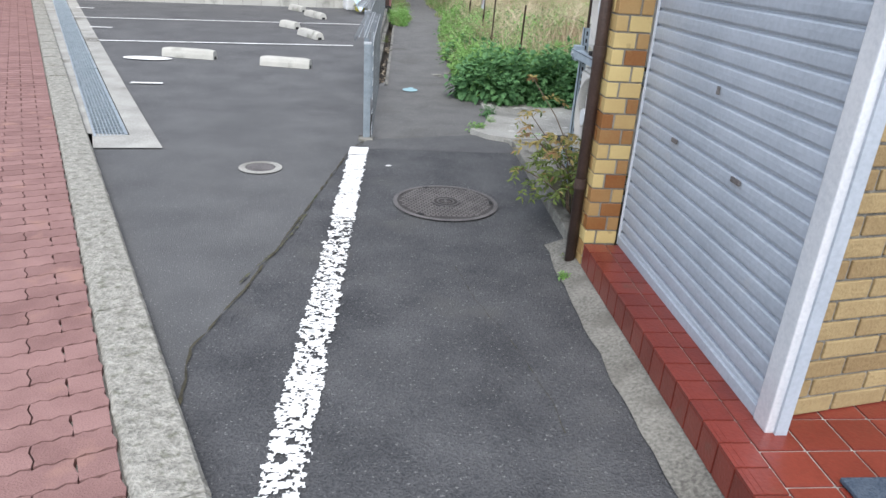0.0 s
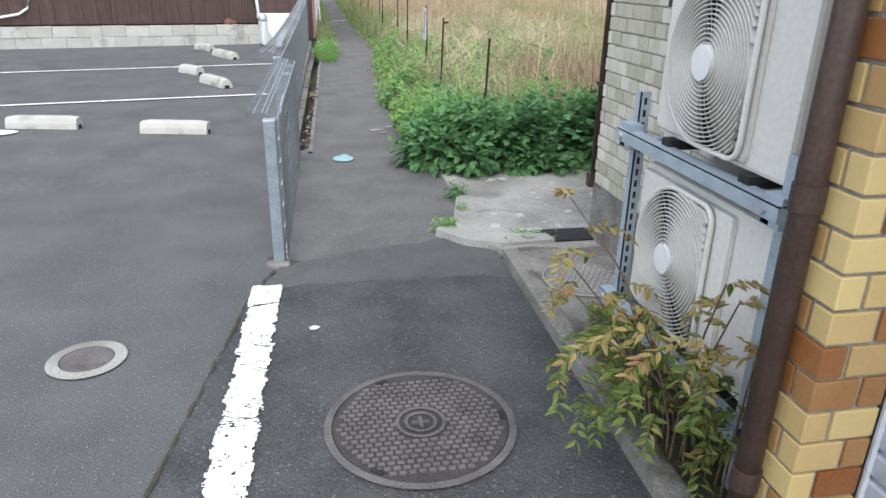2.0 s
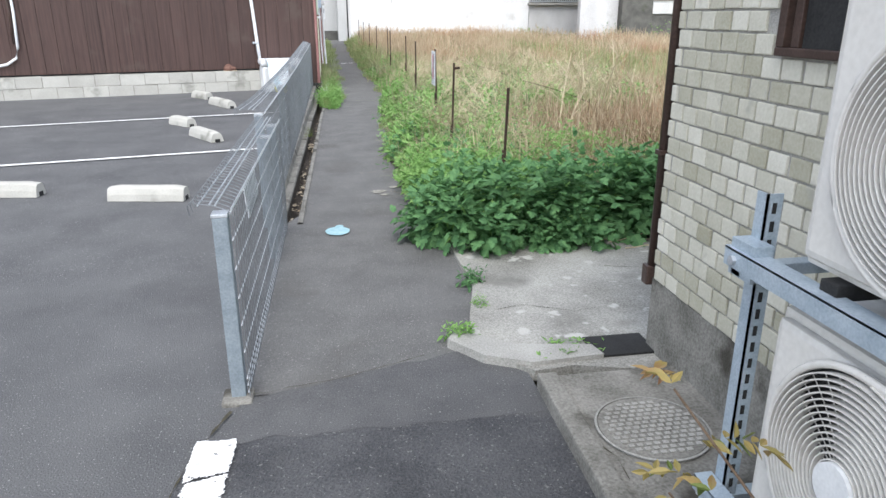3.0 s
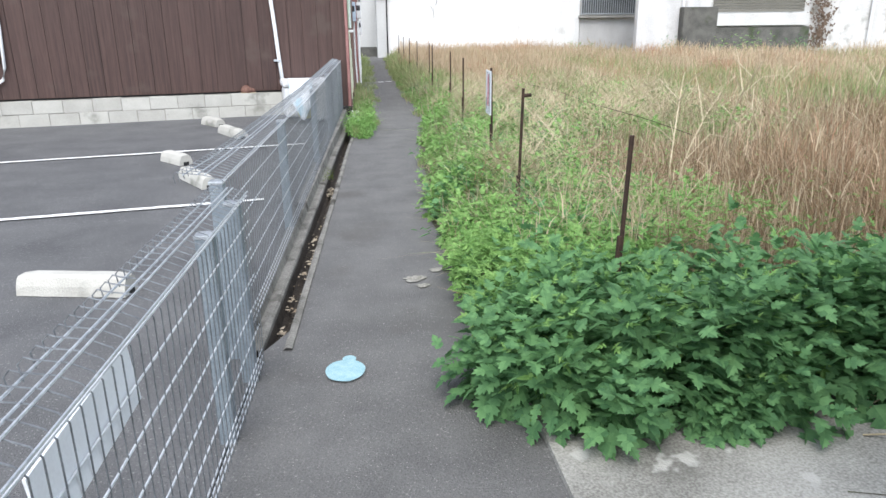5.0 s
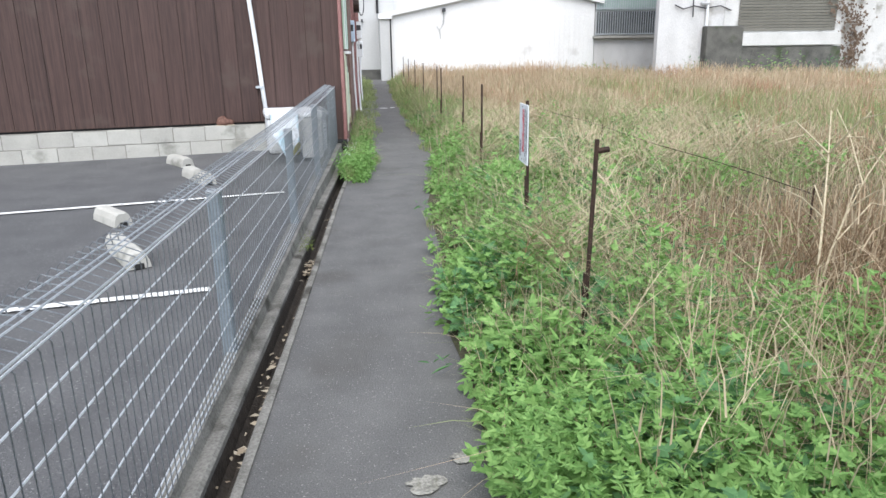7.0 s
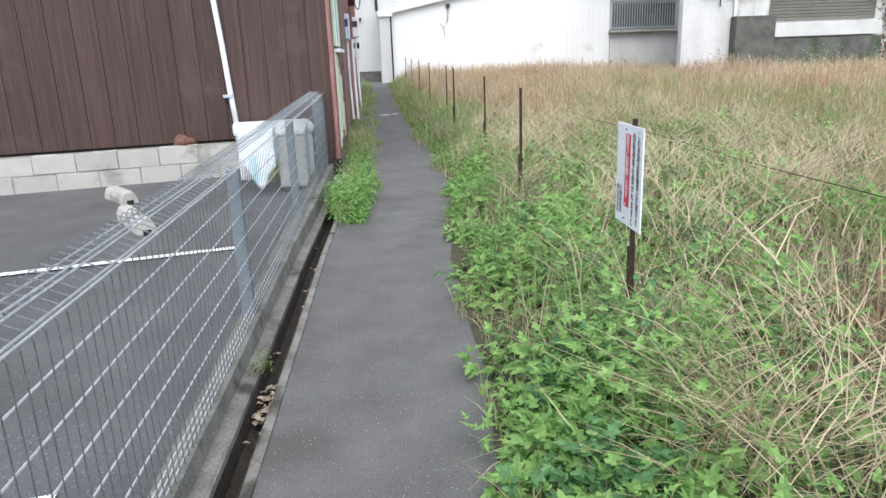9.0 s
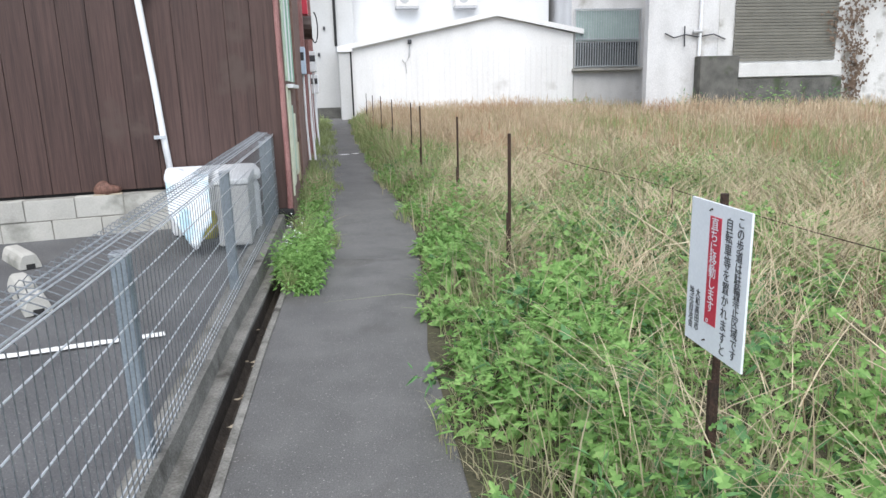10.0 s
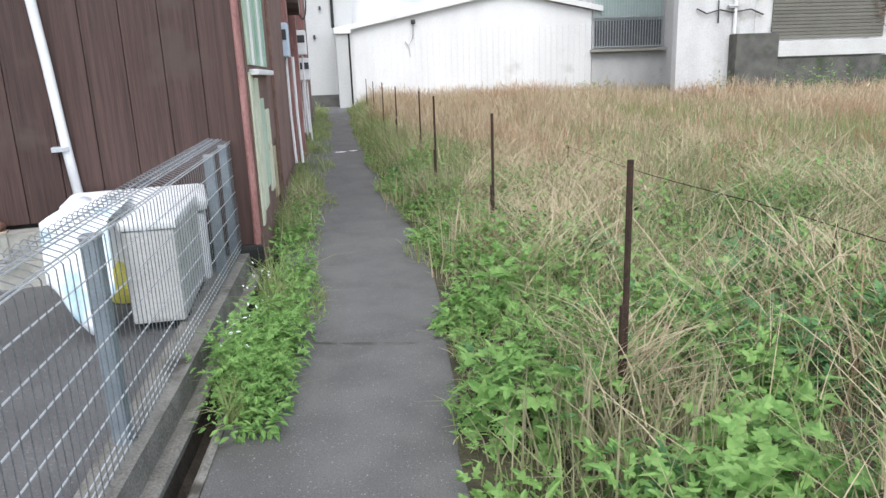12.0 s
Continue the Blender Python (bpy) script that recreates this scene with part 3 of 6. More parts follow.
# ---- gutter and fence footing ----
bm = bmesh.new()
ys = steps(8.0, 17.0, 0.35)
prof = lambda y: ((fence_x(y) - 0.07, lot_z(y) - 0.02), (fence_x(y) - 0.07, lot_z(y) + 0.035), (gutter(y) - 0.172, lot_z(y) + 0.03), (gutter(y) - 0.162, 0.012), (gutter(y) - 0.112, 0.016), (gutter(y) - 0.1, 0.006), (gutter(y) - 0.1, -0.02), (gutter(y), -0.02), (gutter(y), 0.012), (gutter(y) + 0.012, 0.02), (gutter(y) + 0.038, 0.016), (gutter(y) + 0.04, -0.02))
rings = [[bm.verts.new((x + 0.004 * noise.noise((y * 4, k, 0)), y, z + 0.004 * noise.noise((y * 5, k, 8)))) for k, (x, z) in enumerate(prof(y))] for y in ys]
for p, q in zip(rings, rings[1:]):
    for k in range(len(p) - 1):
        if k != 6:
            bm.faces.new((p[k], q[k], q[k + 1], p[k + 1]))
tagged(part("gutter", bm, M["darkconc"]), "narrow damp concrete gutter along the fence footing", "gutter", kind="structure")
bm = bmesh.new()
rings = [[bm.verts.new((gutter(y) - 0.1 + d, y, z + 0.006 * noise.noise((y * 6, d * 30, 1)))) for d, z in ((-0.004, -0.018), (0.006, -0.1), (0.03, -0.13), (0.07, -0.13), (0.094, -0.1), (0.104, -0.018))] for y in ys]
for p, q in zip(rings, rings[1:]):
    for k in range(5):
        bm.faces.new((p[k], q[k], q[k + 1], p[k + 1]))
bm.faces.new(rings[0])
tagged(part("gutter_bed", bm, M["mud"]), "dark wet mud lining the gutter", "gutter", kind="structure")
rnd = random.Random(8)
vs, ts = [], []
for i in range(170):
    y = rnd.choice((rnd.uniform(8.1, 10.2), rnd.uniform(8.1, 14.8), rnd.gauss(11.6, 0.1)))
    c, s, a = Vector((gutter(y) - rnd.uniform(0.015, 0.09), y, -0.1 + rnd.uniform(0, 0.03))), rnd.uniform(0.008, 0.026), rnd.uniform(0, 6)
    n = len(vs)
    vs += [c + Vector((math.cos(a + k * 1.57) * s * (1 if k % 2 else 0.6), math.sin(a + k * 1.57) * s * (1 if k % 2 else 0.6), rnd.uniform(0, 0.014))) for k in range(4)]
    ts += [(n, n + 1, n + 2), (n, n + 2, n + 3)]
tagged(from_arrays("dead_leaves", vs, ts, M["debris"]), "pale dead leaves and litter lying in the gutter", "leaf litter", kind="stuff")


# ---- fence ----
def fence_panel(y0, y1, base, top, shift0, shift1, posts, tilt=0.0, label=""):
    """A welded-mesh panel; its wires bend over to the lot side at the top and curl back."""
    f = thing("mesh_fence", label, "fence", "wire fence panels")
    X = lambda y: fence_x(y) + shift0 + (shift1 - shift0) * (y - y0) / (y1 - y0)
    B, T = (lambda y: base(y)), (lambda y: top(y))
    bend = lambda y: 0.12 + 0.05 * math.exp(-(y - y0) * 2) * tilt
    n = round((y1 - y0) / 0.05)
    for i in range(n + 1):
        y = y0 + (y1 - y0) * i / n
        x, b, t, w = X(y), B(y), T(y), bend(y)
        sag = 0.008 * noise.noise((y * 1.5, 0, 2))
        part("upright_wire", tube([(x, y, b), (x + sag, y, (b + t) / 2), (x + sag, y, t - 0.02), (x - 0.015 + sag, y, t), (x - w * 0.5, y, t + 0.02), (x - w, y, t + 0.03), (x - w - 0.016, y, t + 0.036), (x - w - 0.029, y, t + 0.022), (x - w - 0.024, y, t - 0.014)], 0.0019, 5, cap=False), M["wire"], f)
    ys = steps(y0, y1, 0.4)
    for s in (0.02, 0.06, 0.1, 0.25, 0.4, 0.55, 0.7, 0.85, 0.985):
        part("cross_wire", tube([(X(y) - 0.005, y, B(y) + (T(y) - B(y)) * s + 0.003 * noise.noise((y * 2.1, s * 40, 5))) for y in ys], 0.003, 5), M["galv"], f)
    for d in (0.0, 0.45, 0.62, 0.95):
        part("top_wire", tube([(X(y) - bend(y) * d, y, T(y) + 0.004 + 0.018 * min(1, 2 * d)) for y in ys], 0.0032, 5), M["steel"], f)
    for y in posts:
        x = X(y) - 0.046
        p = part("post", box((x - 0.028, y - 0.03, B(y) - 0.1), (x + 0.028, y + 0.03, T(y) - 0.03), 0.004), M["blue"], f, "blue-grey square steel post")
        part("post_cap", box((x - 0.03, y - 0.032, T(y) - 0.03), (x + 0.03, y + 0.032, T(y) - 0.016), 0.003), M["steel"], p, "pale metal cap")
    return f


fence_panel(5.56, 7.82, lambda y: 0.03, lambda y: 0.79, 0.05, 0.07, (5.6, 7.3, 7.74), label="galvanised wire-mesh fence panel with curled top")
fence_panel(7.9, 16.95, lambda y: lot_z(y) + 0.04, lambda y: lerp([(7.9, 0.83), (12, 0.85), (17, 0.94)])(y), -0.03, 0.06, (7.96, 9.92, 12.3, 14.35, 16.4, 16.9), 1.0, label="long galvanised wire-mesh fence, bent at one end")
tagged(part("post_footing", box((-0.16, 5.53, -0.05), (-0.04, 5.65, 0.022), 0.012), M["darkconc"]), "small concrete footing of the end post", "footing")
pl = part("notice_board", box((-0.003, 6.03, -0.065), (0.003, 6.5, 0.065), 0.001, Matrix.Translation((-0.05, 0, 0.69)) @ Matrix.Rotation(radians(-6), 4, "Y")), M["sign"])
tagged(pl, "blank white plate wired behind the fence mesh", "notice")


# ---- parking stops ----
def parking_stop(x0, y0, x1, y1, label):
    a, b = Vector((x0, y0, 0)), Vector((x1, y1, 0))
    mid, L = (a + b) / 2, (b - a).length
    t = thing("parking_stop", label, "parking stop", "parking stops", at=(mid.x, mid.y, lot_z(mid.y) + 0.004))
    t.rotation_euler.z = math.atan2(b.y - a.y, b.x - a.x)
    bm, rings = bmesh.new(), []
    for i in range(9):
        u = -L / 2 + L * i / 8
        e = 0.012 if i in (0, 8) else 0
        rings.append([bm.verts.new((u, py + 0.003 * noise.noise((u * 9 + x0, k, 0)), max(0, pz - e + 0.003 * noise.noise((u * 11 + x0, k, 4))))) for k, (py, pz) in enumerate(((-0.075, 0), (-0.068, 0.055), (-0.05, 0.1), (-0.03, 0.115), (0.03, 0.115), (0.05, 0.1), (0.068, 0.055), (0.075, 0)))])
    for p, q in zip(rings, rings[1:]):
        for k in range(8):
            bm.faces.new((p[k], q[k], q[(k + 1) % 8], p[(k + 1) % 8]))
    bm.faces.new(rings[0]); bm.faces.new(rings[-1][::-1])
    part("stop_block", bm, M["block"], t)
    for s in (-1, 1):
        part("foot_notch", box((s * L / 2 - 0.003, -0.03, 0.0), (s * L / 2 + 0.003, 0.03, 0.035), 0), M["dark"], t, "dark notch in the end face")
    return t


for c in ((-2.72, 9.24, -2.07, 9.14), (-1.46, 8.92, -0.85, 8.81), (-1.71, 12.85, -1.42, 12.5), (-1.29, 11.92, -0.94, 11.33), (-1.9, 15.75, -1.6, 15.33), (-1.48, 14.83, -1.1, 14.15)):
    parking_stop(*c, "weathered pale concrete parking stop on asphalt" if c[1] < 10 else "weathered concrete parking stop turned askew on asphalt")
# ---- brown house ----
house = thing("brown_house", "old house clad in brown vertical boards", "house")
HA = math.atan2(0.22, 1)
HM = Matrix.Translation(HOUSE) @ Matrix.Rotation(HA, 4, "Z")
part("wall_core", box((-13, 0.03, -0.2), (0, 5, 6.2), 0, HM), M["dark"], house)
part("side_wall", box((0.002, 0.05, -0.1), (0.05, 16, 6.2), 0, Matrix.Translation(HOUSE)), M["sidewall"], house, "weathered reddish-brown side wall")
board = data("board", box((0.0015, 0, 0.0), (0.2285, 0.03, 5.7), 0.005), M["brown"])
for i in range(56):
    piece("board", board, house, HM @ Matrix.Translation((-0.23 * (i + 1), 0, (0.5 if i > 3 else 0.2 + 0.04 * (i % 2)))))
foundation = thing("block_wall", "low wall of grey concrete blocks under the cladding", "wall", kind="structure")
blk = data("block", box((0.004, -0.11, 0.004), (0.394, 0.03, 0.186), 0.005), M["block"])
part("mortar_bed", box((-13, -0.104, -0.1), (-0.9, 0.025, 0.472), 0, HM), M["mortar"], foundation)
for r in range(2):
    for i in range(30):
        piece("block", blk, foundation, HM @ Matrix.Translation((-1.3 - 0.398 * i + (0.2 if r else 0), 0.006 * math.sin(i * 5.3 + r * 2), 0.095 + r * 0.19 + 0.003 * math.sin(i * 3.7 + r))) @ Matrix.Rotation(0.008 * math.sin(i * 4.1 + r), 4, "Y"))
part("corner_post", tube([HM @ Vector((0.012, -0.004, 0.16)), HM @ Vector((0.018, -0.002, 0.3)), HM @ Vector((0.022, 0, 0.8)), HM @ Vector((0.02, 0, 2.2)), HM @ Vector((0.012, 0, 6))], 0.026, 10), M["redpost"], house, "faded pinkish-red corner post")
part("rotten_sill", box((-0.7, -0.05, 0.06), (0.05, 0.06, 0.2), 0.03, HM), M["dark"], house, "black rotten timber foot")
wp = thing("white_pipe", "white plastic pipe running down the brown wall", "pipe")
px = lambda x, z: HM @ Vector((x, -0.045, z))
part("pipe", tube([px(-1.24, 5), px(-1.2, 3.6), px(-1.19, 2.3), px(-1.13, 1.5), px(-1.1, 1.0), px(-1.07, 0.62)], 0.03, 10), M["plastic"], wp, smooth=True)
for z in (0.95, 2.2, 3.4):
    part("bracket", box((-1.2 + 0.02, -0.09, z), (-1.1 + 0.02, 0.0, z + 0.03), 0.003, HM), M["steel"], wp)
dp = thing("cable_conduit", "thin pale conduit bending along the brown wall", "conduit")
part("conduit", tube([px(-4.9, 5), px(-4.92, 1.5), px(-4.95, 0.95), px(-5.0, 0.78), px(-5.15, 0.68), px(-5.6, 0.6), px(-9, 0.5)], 0.022, 8), M["plastic"], dp, smooth=True)
part("dark_conduit", tube([px(-4.96, 5), px(-4.98, 1.5), px(-5.0, 1.0)], 0.02, 8), M["brownpipe"], dp, smooth=True)

# pieces of the house's side along the path
SM = Matrix.Translation(HOUSE)
for y0, y1, z0, z1, d, mt, nm in ((0.12, 0.3, 0.3, 1.4, 0.014, "cream", "peeling_panel"), (0.32, 0.62, 0.38, 1.36, 0.018, "cream", "peeling_panel"), (0.65, 0.95, 0.5, 1.2, 0.016, "palegreen", "peeling_panel"), (1.0, 1.3, 0.42, 1.1, 0.02, "cream", "peeling_panel"), (1.4, 1.6, 0.3, 0.75, 0.022, "straw", "side_board"), (1.75, 1.85, 0.2, 0.8, 0.024, "twig", "side_board"), (0.15, 1.5, 1.45, 3.6, 0.022, "palegreen", "window_frame"), (2.1, 4.2, 0.3, 4.2, 0.03, "sidewall", "side_board"), (4.3, 4.5, 0.3, 4.2, 0.085, "redpost", "side_post"), (6.4, 6.55, 0.1, 4.2, 0.1, "redpost", "side_post"), (9.6, 9.8, 0.1, 4, 0.12, "redpost", "side_post")):
    part(nm, box((0.05, y0, z0), (0.05 + d, y1, z1), 0.006, SM), M[mt], house)
for k in range(4):
    part("window_bar", box((0.07, 0.3 + k * 0.32, 1.45), (0.085, 0.36 + k * 0.32, 3.5), 0.003, SM), M["green" if k % 2 else "plastic"], house, "pale window bar")
part("window_sill", box((0.05, 0.2, 1.38), (0.12, 1.55, 1.42), 0.006, SM), M["plastic"], house, "white window sill")
for y, z, s, mt, lb, ct in ((3.9, 1.6, 0.09, "meterblue", "pale blue-grey meter box on the house wall", "meter"), (7.3, 1.72, 0.2, "plastic", "white gas meter with pipes on the wall", "meter"), (8.6, 1.3, 0.2, "plastic", "white meter box with pipes on the wall", "meter")):
    mb = thing("meter_box", lb, ct)
    part("casing", box((0.06, y, z), (0.06 + s, y + 0.26, z + 0.4), 0.02, SM), M[mt], mb)
    part("dial", box((0.08, y - 0.008, z + 0.2), (0.04 + s, y, z + 0.32), 0.004, SM), M["ink"], mb)
    for dx in (0.02, 0.1):
        part("pipe", tube([SM @ Vector((0.08 + dx, y + 0.1, z)), SM @ Vector((0.08 + dx, y + 0.1, z - 0.7)), SM @ Vector((0.1 + dx, y + 0.05, z - 1.3))], 0.018, 6), M["plastic"], mb)
lamp = thing("wall_cowl", "dark round vent cowl high on the house wall", "vent")
part("cowl", tube([SM @ Vector((0.05, 6.0, 2.45)), SM @ Vector((0.24, 6.0, 2.45))], 0.2, 16), M["brownpipe"], lamp)
part("cable", tube([SM @ Vector((0.28 + 0.06 * math.sin(a), 6.0, 2.45 + 0.26 * math.cos(a))) for a in (0.3 * k for k in range(14))], 0.012, 6), M["ink"], lamp)
cr = thing("carton", "faded red and white box hung on the wall", "box")
part("body", box((0.06, 5.2, 2.6), (0.2, 5.5, 2.95), 0.01, SM), M["sign_red"], cr)
sh = thing("old_shoe", "crushed brown leather shoe on top of the block wall", "shoe")
SH = HM @ Matrix.Translation((-1.62, -0.06, 0.472))
bm = bmesh.new()
bmesh.ops.create_uvsphere(bm, u_segments=14, v_segments=8, radius=0.5)
for v in bm.verts:
    v.co = Vector((v.co.x * 0.24, v.co.y * 0.1, max(0, v.co.z * (0.1 + 0.09 * (v.co.x < 0)) + 0.04)))
bm.transform(SH)
part("upper", bm, mat("worn_leather", (0.07, 0.03, 0.022), (0.21, 0.11, 0.08), 25, 0.7, 0.4), sh, smooth=True)
part("sole", box((-0.12, -0.045, 0), (0.12, 0.045, 0.012), 0.005, SH), M["debris"], sh, "pale sole")

# things behind the fence end
def at_lot(x, y):
    return Matrix.Translation((x, y, lot_z(y) + 0.002))
wu = thing("outdoor_unit", "white air-conditioner outdoor unit with a grey side", "air conditioner")
W = at_lot(-0.16, 15.95) @ Matrix.Rotation(1.62, 4, "Z")
part("casing", box((-0.42, -0.13, 0.04), (0.38, 0.13, 0.53), 0.02, W), M["unit_grey"], wu, "dull grey casing")
part("top_cover", box((-0.43, -0.14, 0.53), (0.39, 0.14, 0.58), 0.015, W), M["plastic"], wu, "white plastic top cover")
for s in (-0.28, 0.22):
    part("foot", box((s - 0.03, -0.13, 0), (s + 0.03, 0.13, 0.04), 0.004, W), M["dark"], wu)
wt = thing("white_tank", "large white plastic box standing by the wall", "storage box")
W = at_lot(-0.42, 16.5) @ Matrix.Rotation(0.19, 4, "Z")
part("body", box((-0.4, -0.25, 0.0), (0.38, 0.25, 0.46), 0.05, W), M["plastic"], wt, smooth=False)
part("lid", box((-0.42, -0.27, 0.46), (0.4, 0.27, 0.57), 0.045, W), M["plastic"], wt)
yb = thing("yellow_bag", "crumpled yellow and white bag behind the fence", "bag")
bm = bmesh.new()
bmesh.ops.create_icosphere(bm, subdivisions=3, radius=0.12)
for v in bm.verts:
    v.co = Vector((v.co.x, v.co.y * 0.8, max(0, v.co.z * 1.1 + 0.1))) * (1 + 0.25 * noise.noise(v.co * 14))
bm.transform(at_lot(-0.45, 16.1))
part("bag", bm, M["yellow"], yb)
# sheet draped from the storage box down to the lot
bm, N = bmesh.new(), 16
g = []
for i in range(N + 1):
    u = i / N
    top = Vector((-0.62 + 0.34 * u, 15.5 - 0.1 * u, 0.72 + 0.012 * math.sin(u * 14)))
    low = Vector((-0.6 + 0.32 * u, 15.42 - 0.06 * u, 0.18 + 0.55 * abs(u - 0.55) ** 1.3 + 0.02 * math.sin(u * 9)))
    back = top + Vector((-0.12, 0.9, -0.03))
    row = []
    for k in range(N + 1):
        v = k / N
        p = back.lerp(top, v / 0.3) if v < 0.3 else top.lerp(low, (v - 0.3) / 0.7)
        if v >= 0.3:
            p += Vector((0.3, -1, 0)) * 0.03 * math.sin(u * 17 + v * 3) * (v - 0.25)
        row.append(bm.verts.new(p))
    g.append(row)
for i in range(N):
    for k in range(N):
        bm.faces.new((g[i][k], g[i + 1][k], g[i + 1][k + 1], g[i][k + 1]))
bmesh.ops.recalc_face_normals(bm, faces=bm.faces[:])
bmesh.ops.solidify(bm, geom=bm.faces[:], thickness=0.003)
tagged(part("hanging_sheet", bm, M["cloth"], smooth=True), "pale blue-white plastic sheet draped over the storage box", "sheet")

# ---- far buildings ----
FZ = 0.3
shed = thing("white_shed", "single-storey white shed with shallow gable roof", "shed")
prof = [(1.55, -0.2), (9.95, -0.2), (9.95, 3.25), (6.95, 3.9), (1.55, 2.85)]
part("wall", extrude(prof, 7, Matrix.Translation((0, 43, 0)) @ Matrix.Rotation(radians(90), 4, "X")), M["shed_white"], shed)
rib = data("wall_rib", box((0, -0.03, 0.25), (0.05, 0.0, 2.8), 0), M["shed_white"])
for i in range(40):
    piece("wall_rib", rib, shed, Matrix.Translation((1.65 + 0.207 * i, 35.998, 0)))
for a, b in (((1.05, 2.82), (6.95, 3.98)), ((6.95, 3.98), (10.3, 3.3))):
    bm = extrude([(a[0], a[1]), (b[0], b[1]), (b[0], b[1] + 0.07), (a[0], a[1] + 0.07)], 7.3, Matrix.Translation((0, 43.2, 0)) @ Matrix.Rotation(radians(90), 4, "X"))
    part("roof", bm, M["alu"], shed, "thin grey metal roof sheet")
for a, b in (((1.05, 2.86), (6.95, 4.04)), ((6.95, 4.04), (10.3, 3.36))):
    part("fascia", extrude([(a[0], a[1] - 0.15), (b[0], b[1] - 0.15), (b[0], b[1] + 0.03), (a[0], a[1] + 0.03)], 0.06, Matrix.Translation((0, 35.89, 0)) @ Matrix.Rotation(radians(90), 4, "X")), M["shed_white"], shed, "pale roof edge board")
part("fascia", box((1.05, 35.82, 2.7), (1.6, 35.9, 2.86), 0.01), M["shed_white"], shed)
sl = thing("wall_lamp", "small dark lamp with hanging cable on the shed", "lamp")
part("head", box((3.62, 35.85, 2.95), (3.76, 36.0, 3.1), 0.03), M["ink"], sl)
part("cable", tube([(3.69, 35.95, 2.95), (3.66, 35.95, 2.5), (3.5, 35.95, 2.25), (3.4, 35.95, 2.4)], 0.02, 6), M["bin"], sl)
part("cable", tube([(3.52, 35.95, 2.25), (3.55, 35.95, 1.9)], 0.015, 6), M["bin"], sl)

tall = thing("white_house", "tall plain white building behind the shed", "building")
part("wall", box((1.7, 38, -0.2), (9.6, 46, 9)), M["white_wall"], tall)
for x in (3.85, 6.15):
    u = thing("outdoor_unit", "white air-conditioner unit hung on the white wall", "air conditioner", "wall units")
    part("casing", box((x - 0.42, 37.6, 4.45), (x + 0.42, 38.01, 5.05), 0.03), M["ac"], u)
    part("fan", tube([(x - 0.1, 37.6, 4.75), (x - 0.1, 37.58, 4.75)], 0.2, 16), M["bin"], u)
    part("bracket", box((x - 0.45, 37.6, 4.36), (x + 0.45, 38.02, 4.45), 0.01), M["bin"], u)
greyb = thing("grey_building", "plain grey rendered building at the alley's end", "building")
part("wall", box((-6, 37.5, -0.2), (1.75, 44, 9)), M["grey_wall"], greyb)
part("plinth", box((-6, 37.38, -0.2), (1.6, 37.5, 0.72)), M["dark_wall"], greyb)
part("corner_trim", box((1.0, 37.4, 3.0), (1.1, 37.5, 9), 0.01), M["dark"], greyb)
for x, z in ((0.6, 3.6), (0.35, 2.65)):
    part("wall_hook", box((x, 37.38, z), (x + 0.08, 37.5, z + 0.12), 0.02), M["ink"], greyb)
part("corner_wall", box((1.1, 35.9, -0.2), (1.56, 37.5, 2.75)), M["grey_wall"], greyb)
part("gap_shadow", box((1.5, 35.88, 0.25), (1.56, 35.92, 2.75)), M["dark"], greyb)

# right-hand buildings beyond the field
rb = thing("rendered_building", "white rendered building with stains and a barred window", "building")
part("wall", box((9.9, 36.1, -0.2), (15.5, 44, 9)), M["old_wall"], rb)
win = part("window", box((9.98, 36.0, 1.95), (12.62, 36.12, 4.12), 0.02), M["grey_wall"], rb, "wide window behind upright steel bars")
part("pane", box((10.04, 35.97, 2.95), (12.56, 36.0, 4.05)), mat("frosted_pane", (0.32, 0.42, 0.4), (0.45, 0.55, 0.52), 2, 0.25, 0.02), win, "greenish frosted pane")
part("pane", box((10.04, 35.97, 2.02), (12.56, 36.0, 2.9)), mat("dark_pane", (0.05, 0.055, 0.06), (0.16, 0.17, 0.17), 1.2, 0.2, 0.02), win, "dark pane")
bar = data("bar", box((0, 0, 0), (0.022, 0.02, 2.15), 0), M["steel"])
for i in range(27):
    piece("bar", bar, win, Matrix.Translation((10.0 + 0.1 * i, 35.9, 1.97)))
for z in (2.0, 3.0, 4.08):
    part("bar_rail", box((9.98, 35.89, z), (12.64, 35.93, z + 0.04)), M["steel"], win)
part("sill", box((9.9, 35.85, 1.85), (12.75, 36.1, 1.94), 0.01), M["concrete"], win)
part("base_stain_band", box((10.0, 36.05, -0.1), (12.6, 36.1, 1.6)), M["old_wall"], rb)
for x in (13.0, 13.25, 13.5, 14.8, 15.05):
    part("vent_slot", box((x, 36.05, 4.2), (x + 0.16, 36.12, 4.3)), M["dark"], rb)
ws = thing("shuttered_workshop", "low building with a rolled beige shutter over dark concrete", "building")
part("wall", box((13.2, 31.4, -0.2), (26, 40, 9)), M["worn_wall"], ws)
part("wing_wall", box((10.80, 31.42, -0.2), (13.2, 31.7, 9)), M["old_wall"], ws, "white rendered wing wall with pipes")
part("drainpipe", tube([(12.53, 31.35, 9), (12.53, 31.35, 2.15)], 0.05, 8), M["plastic"], ws, "white drainpipe")
part("pipe_bundle", tube([(11.34, 31.36, 2.86), (11.64, 31.34, 2.72), (12.04, 31.34, 2.82), (12.44, 31.34, 2.74), (13.0, 31.34, 2.82), (13.41, 31.34, 2.66)], 0.022, 6), M["ink"], ws, "dark bundle of pipes")
part("pipe_bundle", tube([(11.99, 31.34, 3.08), (12.01, 31.34, 2.45)], 0.022, 6), M["ink"], ws)
